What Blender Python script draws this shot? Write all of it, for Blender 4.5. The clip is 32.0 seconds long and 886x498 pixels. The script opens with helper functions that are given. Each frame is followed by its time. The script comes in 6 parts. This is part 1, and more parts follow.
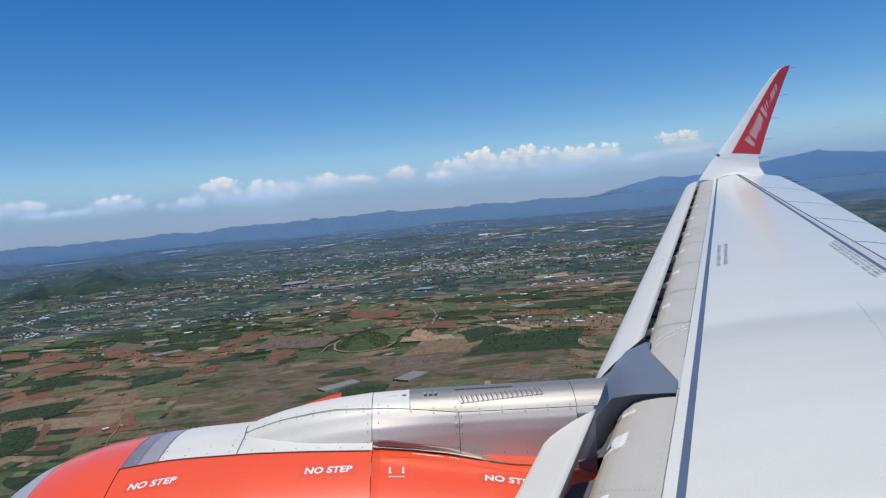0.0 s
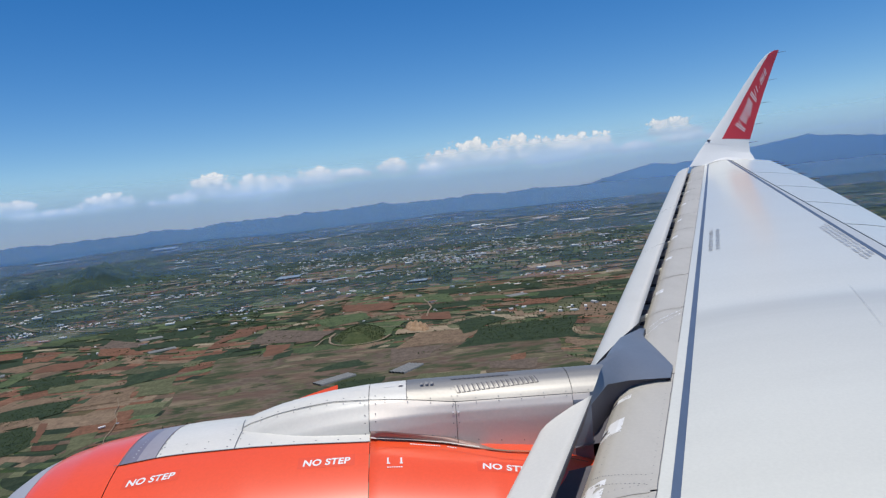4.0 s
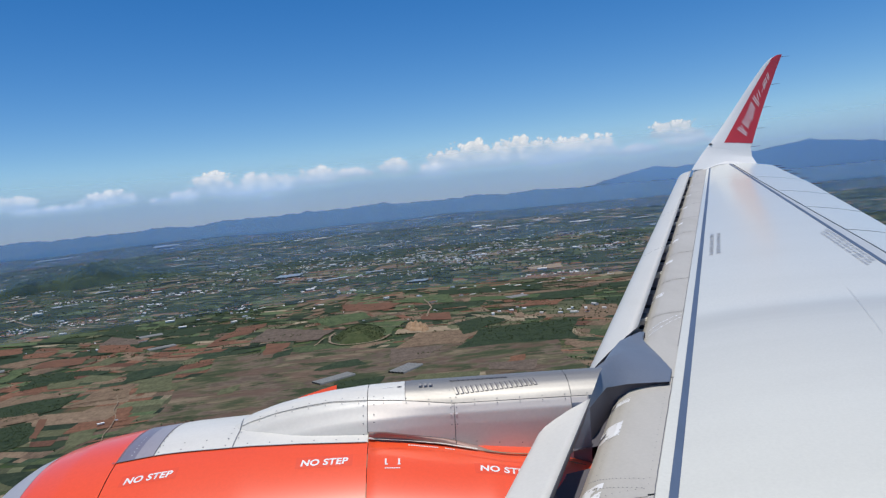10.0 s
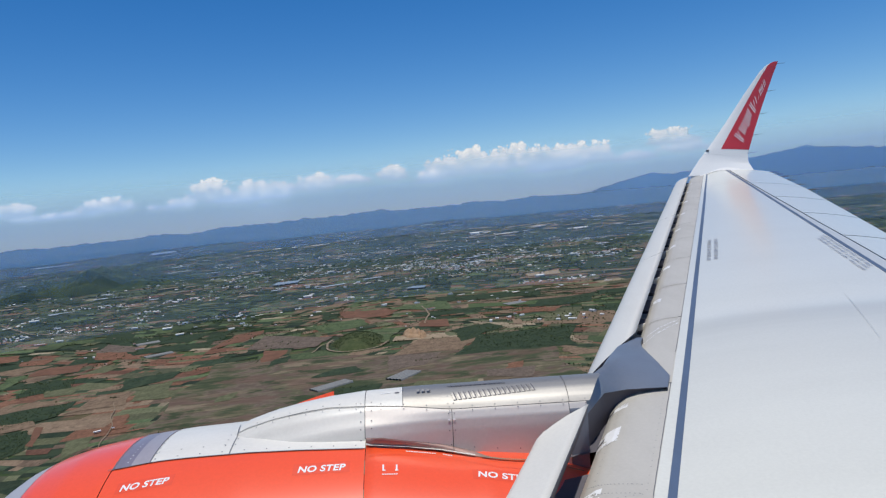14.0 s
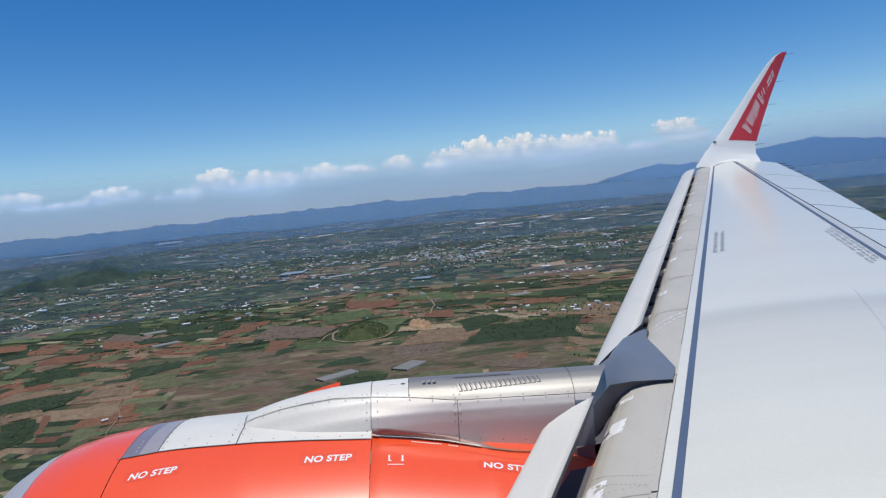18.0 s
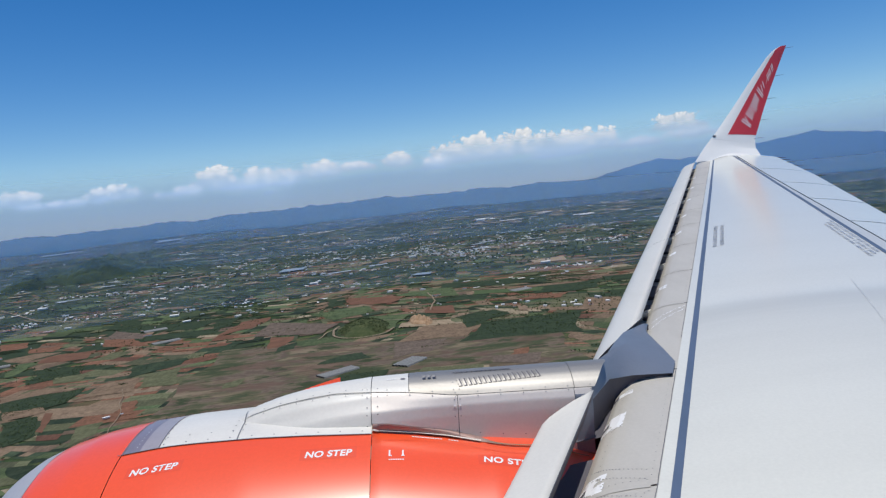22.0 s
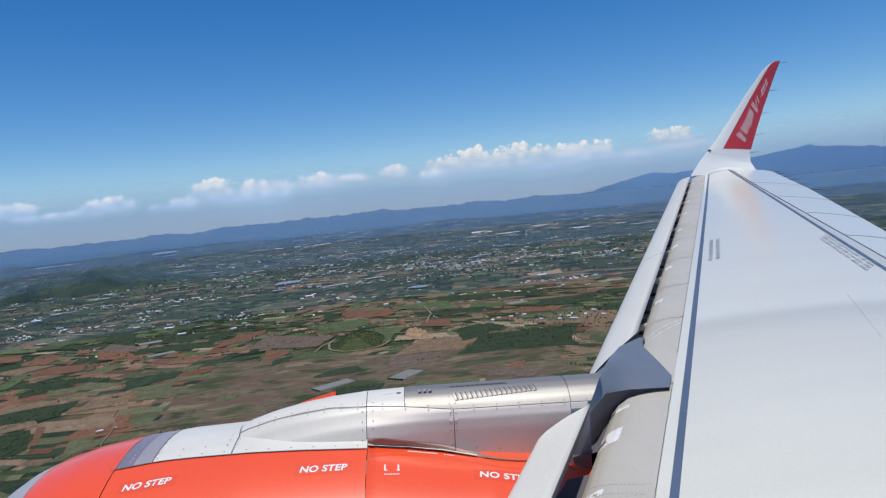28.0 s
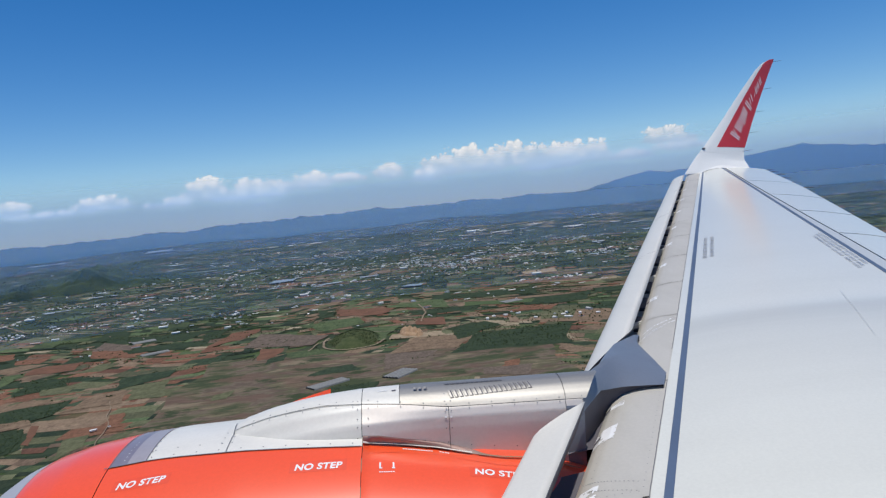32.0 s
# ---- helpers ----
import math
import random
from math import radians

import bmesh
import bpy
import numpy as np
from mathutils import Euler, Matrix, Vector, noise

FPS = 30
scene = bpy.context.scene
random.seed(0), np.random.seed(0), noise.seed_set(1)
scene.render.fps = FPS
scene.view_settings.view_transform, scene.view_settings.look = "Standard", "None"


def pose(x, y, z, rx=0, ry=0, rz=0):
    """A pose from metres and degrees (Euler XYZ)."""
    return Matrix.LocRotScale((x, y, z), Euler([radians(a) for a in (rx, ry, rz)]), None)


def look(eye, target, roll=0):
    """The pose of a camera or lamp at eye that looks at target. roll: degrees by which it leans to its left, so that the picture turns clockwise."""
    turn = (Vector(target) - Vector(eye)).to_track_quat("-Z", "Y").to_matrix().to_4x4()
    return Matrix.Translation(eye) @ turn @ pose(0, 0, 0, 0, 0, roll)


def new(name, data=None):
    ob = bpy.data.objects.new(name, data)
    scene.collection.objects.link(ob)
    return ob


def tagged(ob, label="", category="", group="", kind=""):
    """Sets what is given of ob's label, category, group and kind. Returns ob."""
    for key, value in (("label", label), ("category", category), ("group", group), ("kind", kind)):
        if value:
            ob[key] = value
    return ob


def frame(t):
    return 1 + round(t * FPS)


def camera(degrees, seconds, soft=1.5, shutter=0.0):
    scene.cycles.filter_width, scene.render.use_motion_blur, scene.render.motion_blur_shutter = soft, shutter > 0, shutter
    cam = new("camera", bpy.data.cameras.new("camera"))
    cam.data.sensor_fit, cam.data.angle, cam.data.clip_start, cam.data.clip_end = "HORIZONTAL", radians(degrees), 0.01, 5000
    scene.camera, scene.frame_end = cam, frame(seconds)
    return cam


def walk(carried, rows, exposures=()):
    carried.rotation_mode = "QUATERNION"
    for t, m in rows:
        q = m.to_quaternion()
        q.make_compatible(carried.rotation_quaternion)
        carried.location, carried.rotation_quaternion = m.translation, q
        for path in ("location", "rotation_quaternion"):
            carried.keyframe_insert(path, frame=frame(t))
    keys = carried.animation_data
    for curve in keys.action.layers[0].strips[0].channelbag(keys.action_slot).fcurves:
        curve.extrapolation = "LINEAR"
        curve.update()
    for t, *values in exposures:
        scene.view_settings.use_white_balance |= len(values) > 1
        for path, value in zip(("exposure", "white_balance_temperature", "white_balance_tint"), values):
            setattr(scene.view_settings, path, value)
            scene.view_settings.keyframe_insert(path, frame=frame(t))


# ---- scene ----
# The right wing and engine of an airliner in flight, seen from a cabin window, over farmland.
# Aircraft axes: x aft, y outboard, z up, metres from the nose and the fuselage centre line.
HEIGHT = 300.0                                   # eye above the plain
EYE = Vector((13.261, 1.819, 0.461))             # the seat's window, in aircraft axes
UP = Vector((-0.04987, 0.00854, 0.99872))        # the world's up in aircraft axes
TILT = UP.rotation_difference(Vector((0, 0, 1))).to_matrix()
SHIP = Matrix.Translation(Vector((0, 0, HEIGHT)) - TILT @ EYE) @ TILT.to_4x4()


def seat(x, y, z, yaw, pitch, roll):
    """A camera pose in the world from a place in the cabin; yaw turns aft, pitch up, roll to the right."""
    a, b, c = radians(yaw), radians(pitch), radians(roll)
    ahead = Vector((math.sin(a) * math.cos(b), math.cos(a) * math.cos(b), math.sin(b)))
    right = Vector((math.cos(a), -math.sin(a), 0))
    down = ahead.cross(right)
    r = math.cos(c) * right + math.sin(c) * down
    d = -math.sin(c) * right + math.cos(c) * down
    m = Matrix((r, -d, -ahead)).transposed().to_4x4()
    m.translation = (x, y, z)
    return SHIP @ m


cam = camera(64.3, 32.0, soft=1.28)
SEAT = [
    (0, 13.260, 1.824, 0.467, 2.20, -3.74, 2.21),
    (0.5, 13.260, 1.817, 0.461, 2.23, -3.95, 2.43),
    (1, 13.259, 1.820, 0.461, 2.27, -3.96, 2.59),
    (1.5, 13.259, 1.822, 0.466, 2.30, -3.67, 2.64),
    (2, 13.262, 1.821, 0.462, 2.31, -3.24, 2.73),
    (2.5, 13.260, 1.825, 0.465, 2.42, -3.04, 2.73),
    (3, 13.261, 1.821, 0.463, 2.53, -3.53, 2.94),
    (3.5, 13.258, 1.822, 0.464, 2.67, -4.31, 3.18),
    (5.5, 13.259, 1.816, 0.454, 2.69, -4.68, 3.54),
    (6, 13.259, 1.817, 0.459, 2.75, -5.18, 3.43),
    (6.5, 13.260, 1.817, 0.462, 2.78, -5.39, 3.35),
    (7, 13.260, 1.818, 0.459, 2.75, -5.21, 3.32),
    (7.5, 13.262, 1.820, 0.460, 2.72, -5.17, 3.30),
    (8, 13.260, 1.818, 0.462, 2.68, -5.01, 3.08),
    (8.5, 13.259, 1.820, 0.461, 2.62, -4.68, 2.95),
    (9, 13.261, 1.818, 0.463, 2.57, -4.33, 2.83),
    (9.5, 13.261, 1.819, 0.462, 2.58, -4.08, 2.71),
    (10, 13.261, 1.821, 0.467, 2.66, -4.43, 2.69),
    (10.5, 13.260, 1.819, 0.459, 2.76, -4.64, 2.81),
    (11, 13.261, 1.817, 0.460, 2.91, -4.83, 2.74),
    (11.5, 13.258, 1.817, 0.457, 3.03, -4.89, 2.63),
    (12, 13.260, 1.818, 0.459, 3.12, -5.07, 2.43),
    (12.5, 13.261, 1.818, 0.462, 3.12, -5.19, 2.41),
    (13, 13.261, 1.819, 0.463, 3.07, -4.68, 2.50),
    (13.5, 13.262, 1.820, 0.462, 2.95, -4.05, 2.61),
    (14, 13.262, 1.822, 0.460, 2.87, -3.89, 2.74),
    (14.5, 13.260, 1.819, 0.463, 2.78, -4.19, 2.72),
    (16.5, 13.261, 1.820, 0.462, 2.46, -4.71, 2.85),
    (17, 13.262, 1.818, 0.461, 2.40, -4.69, 2.89),
    (17.5, 13.262, 1.818, 0.459, 2.39, -4.59, 2.83),
    (18, 13.259, 1.819, 0.465, 2.38, -4.62, 2.62),
    (18.5, 13.261, 1.822, 0.465, 2.34, -4.51, 2.40),
    (19, 13.262, 1.820, 0.464, 2.30, -4.49, 2.28),
    (19.5, 13.265, 1.820, 0.463, 2.23, -4.49, 2.26),
    (20, 13.265, 1.821, 0.465, 2.20, -4.45, 2.36),
    (20.5, 13.262, 1.821, 0.462, 2.19, -4.40, 2.48),
    (21, 13.263, 1.819, 0.464, 2.20, -4.39, 2.61),
    (21.5, 13.261, 1.818, 0.462, 2.26, -4.74, 2.70),
    (22, 13.263, 1.817, 0.461, 2.36, -4.95, 2.92),
    (22.5, 13.261, 1.815, 0.459, 2.55, -5.14, 2.96),
    (23, 13.262, 1.816, 0.454, 2.75, -5.08, 2.96),
    (23.5, 13.261, 1.820, 0.459, 2.76, -4.62, 2.92),
    (24, 13.262, 1.821, 0.460, 2.70, -4.33, 2.79),
    (24.5, 13.260, 1.819, 0.463, 2.61, -4.59, 2.62),
    (25, 13.261, 1.818, 0.459, 2.57, -4.99, 2.62),
    (25.5, 13.260, 1.818, 0.461, 2.57, -5.06, 2.57),
    (27.5, 13.261, 1.819, 0.466, 2.71, -4.39, 2.61),
    (28, 13.263, 1.820, 0.463, 2.72, -3.91, 2.76),
    (28.5, 13.261, 1.822, 0.465, 2.78, -3.92, 2.68),
    (29, 13.260, 1.821, 0.459, 2.88, -4.05, 2.74),
    (29.5, 13.260, 1.818, 0.458, 3.01, -4.69, 2.85),
    (30, 13.261, 1.814, 0.456, 3.07, -5.34, 3.12),
    (30.5, 13.260, 1.813, 0.448, 3.04, -5.43, 3.17),
    (31, 13.260, 1.818, 0.453, 2.99, -4.74, 3.18),
    (31.5, 13.259, 1.820, 0.456, 3.05, -4.41, 2.99),
    (32, 13.261, 1.823, 0.458, 3.15, -4.06, 2.77),
]
walk(cam, [(r[0], seat(*r[1:])) for r in SEAT], exposures=((0, 0.0), (32, 0.0)))

# ---- world and sun ----
SUN_FROM = Vector((-0.01, -0.14, 0.985)).normalized()
world = bpy.data.worlds.new("sky")
scene.world = world
world.use_nodes = True
wn = world.node_tree.nodes
wn.clear()
w_out = wn.new("ShaderNodeOutputWorld")
w_bg = wn.new("ShaderNodeBackground")
w_sky = wn.new("ShaderNodeTexSky")
w_sky.sky_type = "NISHITA"
w_sky.sun_disc = False
w_sky.sun_elevation = math.asin(SUN_FROM.z)
w_sky.sun_rotation = math.atan2(SUN_FROM.x, SUN_FROM.y)
w_sky.altitude = 1000
w_sky.air_density, w_sky.dust_density, w_sky.ozone_density = 1.0, 0.0, 1.6
w_bg.inputs["Strength"].default_value = 0.097
w_deep = wn.new("ShaderNodeHueSaturation")
w_deep.inputs["Saturation"].default_value = 1.42
w_tint = wn.new("ShaderNodeMix")
w_tint.data_type, w_tint.blend_type = "RGBA", "MULTIPLY"
w_tint.inputs[0].default_value = 1.0
w_tint.inputs[7].default_value = (0.88, 0.965, 1.12, 1)
world.node_tree.links.new(w_sky.outputs[0], w_deep.inputs["Color"])
world.node_tree.links.new(w_deep.outputs[0], w_tint.inputs[6])
world.node_tree.links.new(w_tint.outputs[2], w_bg.inputs[0])
world.node_tree.links.new(w_bg.outputs[0], w_out.inputs[0])
sun = new("sun", bpy.data.lights.new("sun", "SUN"))
sun.data.energy, sun.data.angle, sun.data.color = 3.7, radians(0.53), (1.0, 0.965, 0.878)
sun.matrix_world = look((0, 0, 600), Vector((0, 0, 600)) - SUN_FROM)


# ---- materials ----
def material(name):
    m = bpy.data.materials.new(name)
    m.use_nodes = True
    return m, m.node_tree.nodes, m.node_tree.links, m.node_tree.nodes["Principled BSDF"]


def ramp(nodes, stops, interpolation="LINEAR"):
    r = nodes.new("ShaderNodeValToRGB")
    r.color_ramp.interpolation = interpolation
    while len(r.color_ramp.elements) < len(stops):
        r.color_ramp.elements.new(0.5)
    for e, (p, c) in zip(r.color_ramp.elements, stops):
        e.position, e.color = p, (*c, 1)
    return r


def mixed(nodes, links, kind, fac, a, b):
    m = nodes.new("ShaderNodeMix")
    m.data_type, m.blend_type = "RGBA", kind
    for socket, value in ((m.inputs[0], fac), (m.inputs[6], a), (m.inputs[7], b)):
        if hasattr(value, "is_linked"):
            links.new(value, socket)
        elif isinstance(value, (int, float)):
            socket.default_value = value
        else:
            socket.default_value = (*value, 1)
    return m.outputs[2]


def noise_of(nodes, links, where, scale, detail=4.0, rough=0.55, stretch=None):
    n = nodes.new("ShaderNodeTexNoise")
    n.inputs["Scale"].default_value, n.inputs["Detail"].default_value, n.inputs["Roughness"].default_value = scale, detail, rough
    if stretch:
        mp = nodes.new("ShaderNodeMapping")
        mp.inputs["Scale"].default_value = stretch
        links.new(where, mp.inputs[0])
        where = mp.outputs[0]
    links.new(where, n.inputs["Vector"])
    return n.outputs["Fac"]


def paint(name, colour, worn, rough=0.3, metal=0.0, coat=0.0, streak=(1.2, 1.2, 1.2), amount=0.5, relief=0.02, wobble=0.06):
    """Painted or bare metal skin: broad stains along the airflow, fine grain, uneven gloss and slightly wavy sheet."""
    m, n, l, b = material(name)
    where = n.new("ShaderNodeTexCoord").outputs["Object"]
    broad = noise_of(n, l, where, 1.0, 5, 0.6, streak)
    fine = noise_of(n, l, where, 60.0, 3, 0.6)
    r = ramp(n, ((0.42, (0, 0, 0)), (0.72, (1, 1, 1))))
    l.new(broad, r.inputs[0])
    k = n.new("ShaderNodeMath")
    k.operation = "MULTIPLY"
    k.inputs[1].default_value = amount
    l.new(r.outputs[0], k.inputs[0])
    c = mixed(n, l, "MIX", k.outputs[0], colour, worn)
    f = ramp(n, ((0.3, (0.94, 0.94, 0.94)), (0.7, (1.0, 1.0, 1.0))))
    l.new(fine, f.inputs[0])
    c = mixed(n, l, "MULTIPLY", 1.0, c, f.outputs[0])
    l.new(c, b.inputs["Base Color"])
    rr = n.new("ShaderNodeMapRange")
    rr.inputs["To Min"].default_value, rr.inputs["To Max"].default_value = rough - wobble, rough + wobble
    l.new(broad, rr.inputs["Value"])
    l.new(rr.outputs[0], b.inputs["Roughness"])
    b.inputs["Metallic"].default_value = metal
    b.inputs["Coat Weight"].default_value = coat
    b.inputs["Coat Roughness"].default_value = 0.14
    bump = n.new("ShaderNodeBump")
    bump.inputs["Strength"].default_value, bump.inputs["Distance"].default_value = relief, 0.02
    l.new(noise_of(n, l, where, 2.2, 2, 0.5), bump.inputs["Height"])
    l.new(bump.outputs[0], b.inputs["Normal"])
    return m


def shade_banded(m, stops, colour):
    """Paints a soft band of shade into the colour of wing skin; stops give its strength along the span."""
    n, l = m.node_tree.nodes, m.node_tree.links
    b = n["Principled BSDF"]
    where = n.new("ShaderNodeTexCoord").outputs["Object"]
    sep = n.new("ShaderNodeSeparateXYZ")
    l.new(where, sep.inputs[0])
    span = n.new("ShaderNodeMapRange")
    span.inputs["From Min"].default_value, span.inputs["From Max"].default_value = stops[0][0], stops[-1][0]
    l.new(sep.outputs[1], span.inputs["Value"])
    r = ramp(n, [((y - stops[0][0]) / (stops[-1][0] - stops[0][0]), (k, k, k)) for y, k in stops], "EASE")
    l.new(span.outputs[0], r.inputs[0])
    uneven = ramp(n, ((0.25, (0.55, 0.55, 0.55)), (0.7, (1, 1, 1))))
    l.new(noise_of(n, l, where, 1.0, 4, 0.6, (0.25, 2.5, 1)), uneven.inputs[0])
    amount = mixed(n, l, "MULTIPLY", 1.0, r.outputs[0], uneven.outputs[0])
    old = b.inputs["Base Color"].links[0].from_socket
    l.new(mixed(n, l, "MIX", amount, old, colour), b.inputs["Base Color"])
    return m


WHITE = paint("white_wing_paint", (0.690, 0.682, 0.612), (0.615, 0.606, 0.545), 0.24, 0.0, 0.35, (0.35, 1.6, 1), 0.5)
# soft grey shading outboard of the pylon is painted into this skin's colour
SKIN = shade_banded(paint("shade_banded_wing_paint", (0.690, 0.682, 0.612), (0.615, 0.606, 0.545), 0.24, 0.0, 0.35, (0.35, 1.6, 1), 0.5), ((5.2, 0.15), (6.2, 0.35), (6.75, 0.8), (7.0, 0.0)), (0.50, 0.485, 0.43))
WHITE_SLAT = paint("white_slat_paint", (0.66, 0.635, 0.575), (0.57, 0.55, 0.495), 0.46, 0.0, 0.08, (2, 0.6, 2), 0.5)
GLOSS = paint("white_tip_gloss", (0.80, 0.79, 0.765), (0.74, 0.73, 0.70), 0.16, 0.0, 0.6, (2, 2, 2), 0.4)
SHROUD = paint("pale_grey_shroud_paint", (0.52, 0.52, 0.50), (0.46, 0.46, 0.44), 0.35, 0.0, 0.2, (2, 0.6, 2), 0.5)
GREY_NOSE = paint("worn_grey_paint", (0.495, 0.468, 0.420), (0.392, 0.368, 0.325), 0.5, 0.05, 0.0, (3, 0.9, 3), 0.6, 0.05)
SEAL = paint("blue_grey_sealant", (0.085, 0.12, 0.19), (0.06, 0.085, 0.13), 0.5, 0, 0, (4, 1, 1), 0.6)
FAIRING = paint("blue_grey_fairing_paint", (0.195, 0.220, 0.265), (0.145, 0.165, 0.20), 0.38, 0.25, 0.0, (2, 2, 2), 0.6, 0.03)
ORANGE = paint("orange_red_gloss_paint", (0.89, 0.096, 0.026), (0.82, 0.082, 0.024), 0.34, 0, 0.5, (0.8, 2, 2), 0.5, 0.008)
RED = paint("crimson_gloss_paint", (0.55, 0.046, 0.052), (0.48, 0.040, 0.046), 0.35, 0, 0.2, (1, 1, 1), 0.5, 0.01)
STEEL = paint("brushed_bare_metal", (0.375, 0.36, 0.34), (0.30, 0.285, 0.265), 0.54, 0.8, 0, (1.0, 8, 8), 0.7, 0.05)
STEEL_PALE = paint("pale_reflection_metal", (0.58, 0.52, 0.52), (0.46, 0.40, 0.405), 0.40, 0.5, 0, (6, 2, 2), 0.8, 0.03)
STEEL_DARK = paint("heat_stained_bare_metal", (0.40, 0.355, 0.40), (0.29, 0.25, 0.29), 0.36, 0.5, 0, (6, 2, 2), 0.8, 0.03)
LIP = paint("bare_inlet_lip_metal", (0.50, 0.49, 0.51), (0.42, 0.41, 0.43), 0.5, 0.35, 0, (3, 3, 3), 0.5, 0.02)
APRON = paint("white_cowl_paint", (0.70, 0.675, 0.62), (0.59, 0.57, 0.52), 0.38, 0, 0.1, (2, 4, 4), 0.5)
SILVER = paint("silver_pylon_paint", (0.64, 0.595, 0.555), (0.56, 0.515, 0.48), 0.50, 0.30, 0.0, (1.5, 3, 3), 0.5, 0.03)
# brown of shade and of the orange cowl's reflection, put into the colour
BRONZE = paint("bronze_shade_metal", (0.36, 0.235, 0.20), (0.26, 0.165, 0.14), 0.55, 0.2, 0, (3, 3, 3), 0.6)
# dark fittings, and the shade of gaps and recesses put in as colour
DARK = paint("dark_fittings_and_gap_shade", (0.105, 0.098, 0.115), (0.075, 0.070, 0.082), 0.6, 0, 0, (2, 2, 2), 0.6)
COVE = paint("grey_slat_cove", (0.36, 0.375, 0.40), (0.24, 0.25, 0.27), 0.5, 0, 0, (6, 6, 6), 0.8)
LINE = paint("grey_joint_sealant", (0.16, 0.165, 0.18), (0.11, 0.11, 0.12), 0.6, 0, 0, (4, 4, 4), 0.6)
RIVET = paint("dull_rivet_metal", (0.24, 0.24, 0.25), (0.17, 0.17, 0.17), 0.5, 0.4, 0, (9, 9, 9), 0.5)
STENCIL = paint("faded_grey_stencil", (0.42, 0.44, 0.47), (0.52, 0.535, 0.55), 0.5, 0, 0, (9, 9, 9), 0.7)
LETTER = paint("white_lettering", (0.80, 0.80, 0.80), (0.68, 0.66, 0.66), 0.4, 0, 0, (9, 9, 9), 0.5)
DECAL = paint("dull_red_decal_ground", (0.79, 0.081, 0.029), (0.74, 0.074, 0.027), 0.40, 0, 0.1, (5, 5, 5), 0.5)
CABIN = paint("cabin_wall_paint", (0.72, 0.72, 0.72), (0.66, 0.66, 0.66), 0.5, 0, 0, (2, 2, 2), 0.4)


def field_material():
    """Small farm plots: each cell of two nested patterns has its own crop, with furrows, hedges along the edges and scrub."""
    m, n, l, b = material("farm_plots")
    uv = n.new("ShaderNodeUVMap")
    uv.uv_map = "plan"
    mp = n.new("ShaderNodeMapping")
    mp.inputs["Scale"].default_value = (1000, 1000, 1000)
    l.new(uv.outputs[0], mp.inputs[0])
    where = mp.outputs[0]
    warp = n.new("ShaderNodeTexNoise")
    warp.inputs["Scale"].default_value, warp.inputs["Detail"].default_value = 0.004, 3
    l.new(where, warp.inputs["Vector"])
    off = n.new("ShaderNodeVectorMath")
    off.operation = "MULTIPLY_ADD"
    off.inputs[1].default_value, off.inputs[2].default_value = (120, 120, 0), (-60, -60, 0)
    l.new(warp.outputs["Color"], off.inputs[0])
    add = n.new("ShaderNodeVectorMath")
    l.new(where, add.inputs[0])
    l.new(off.outputs[0], add.inputs[1])
    warped = add.outputs[0]

    def cells(scale, turn, stretch, feature="F1"):
        mm = n.new("ShaderNodeMapping")
        mm.inputs["Rotation"].default_value = (0, 0, radians(turn))
        mm.inputs["Scale"].default_value = (stretch, 1, 1)
        l.new(warped, mm.inputs[0])
        v = n.new("ShaderNodeTexVoronoi")
        v.voronoi_dimensions = "2D"
        v.feature = feature
        if feature == "F1":
            v.distance = "CHEBYCHEV"
        v.inputs["Scale"].default_value = scale
        v.inputs["Randomness"].default_value = 0.85
        l.new(mm.outputs[0], v.inputs["Vector"])
        return v

    small = cells(1 / 44, 24, 0.62)
    large = cells(1 / 120, 24, 0.7)
    sep = n.new("ShaderNodeSeparateColor")
    l.new(small.outputs["Color"], sep.inputs[0])
    sepl = n.new("ShaderNodeSeparateColor")
    l.new(large.outputs["Color"], sepl.inputs[0])
    region = noise_of(n, l, where, 0.0022, 3, 0.5)
    # how bare the plot is: region, block and plot together
    s1 = n.new("ShaderNodeMath")
    s1.operation = "MULTIPLY_ADD"
    s1.inputs[1].default_value = 0.42
    l.new(sep.outputs[0], s1.inputs[0])
    s2 = n.new("ShaderNodeMath")
    s2.operation = "MULTIPLY"
    s2.inputs[1].default_value = 0.33
    l.new(sepl.outputs[0], s2.inputs[0])
    l.new(s2.outputs[0], s1.inputs[2])
    s3 = n.new("ShaderNodeMath")
    s3.operation = "MULTIPLY_ADD"
    s3.inputs[1].default_value, s3.inputs[2].default_value = 0.95, -0.52
    l.new(region, s3.inputs[0])
    s4 = n.new("ShaderNodeMath")
    l.new(s1.outputs[0], s4.inputs[0])
    l.new(s3.outputs[0], s4.inputs[1])
    crops = ramp(n, ((0.0, (0.018, 0.040, 0.016)), (0.20, (0.032, 0.055, 0.020)), (0.34, (0.050, 0.078, 0.026)), (0.42, (0.078, 0.105, 0.036)),
                     (0.50, (0.105, 0.085, 0.045)), (0.58, (0.135, 0.082, 0.052)), (0.68, (0.165, 0.072, 0.045)), (0.78, (0.20, 0.125, 0.078)),
                     (0.90, (0.30, 0.215, 0.130))), "LINEAR")
    l.new(s4.outputs[0], crops.inputs[0])
    colour = crops.outputs[0]
    # furrows and patchy growth
    fur = n.new("ShaderNodeTexWave")
    fur.inputs["Scale"].default_value, fur.inputs["Distortion"].default_value = 0.045, 1.5
    mm = n.new("ShaderNodeMapping")
    mm.inputs["Rotation"].default_value = (0, 0, radians(24))
    l.new(warped, mm.inputs[0])
    l.new(mm.outputs[0], fur.inputs["Vector"])
    fr = ramp(n, ((0.2, (0.84, 0.84, 0.84)), (0.8, (1.1, 1.1, 1.1))))
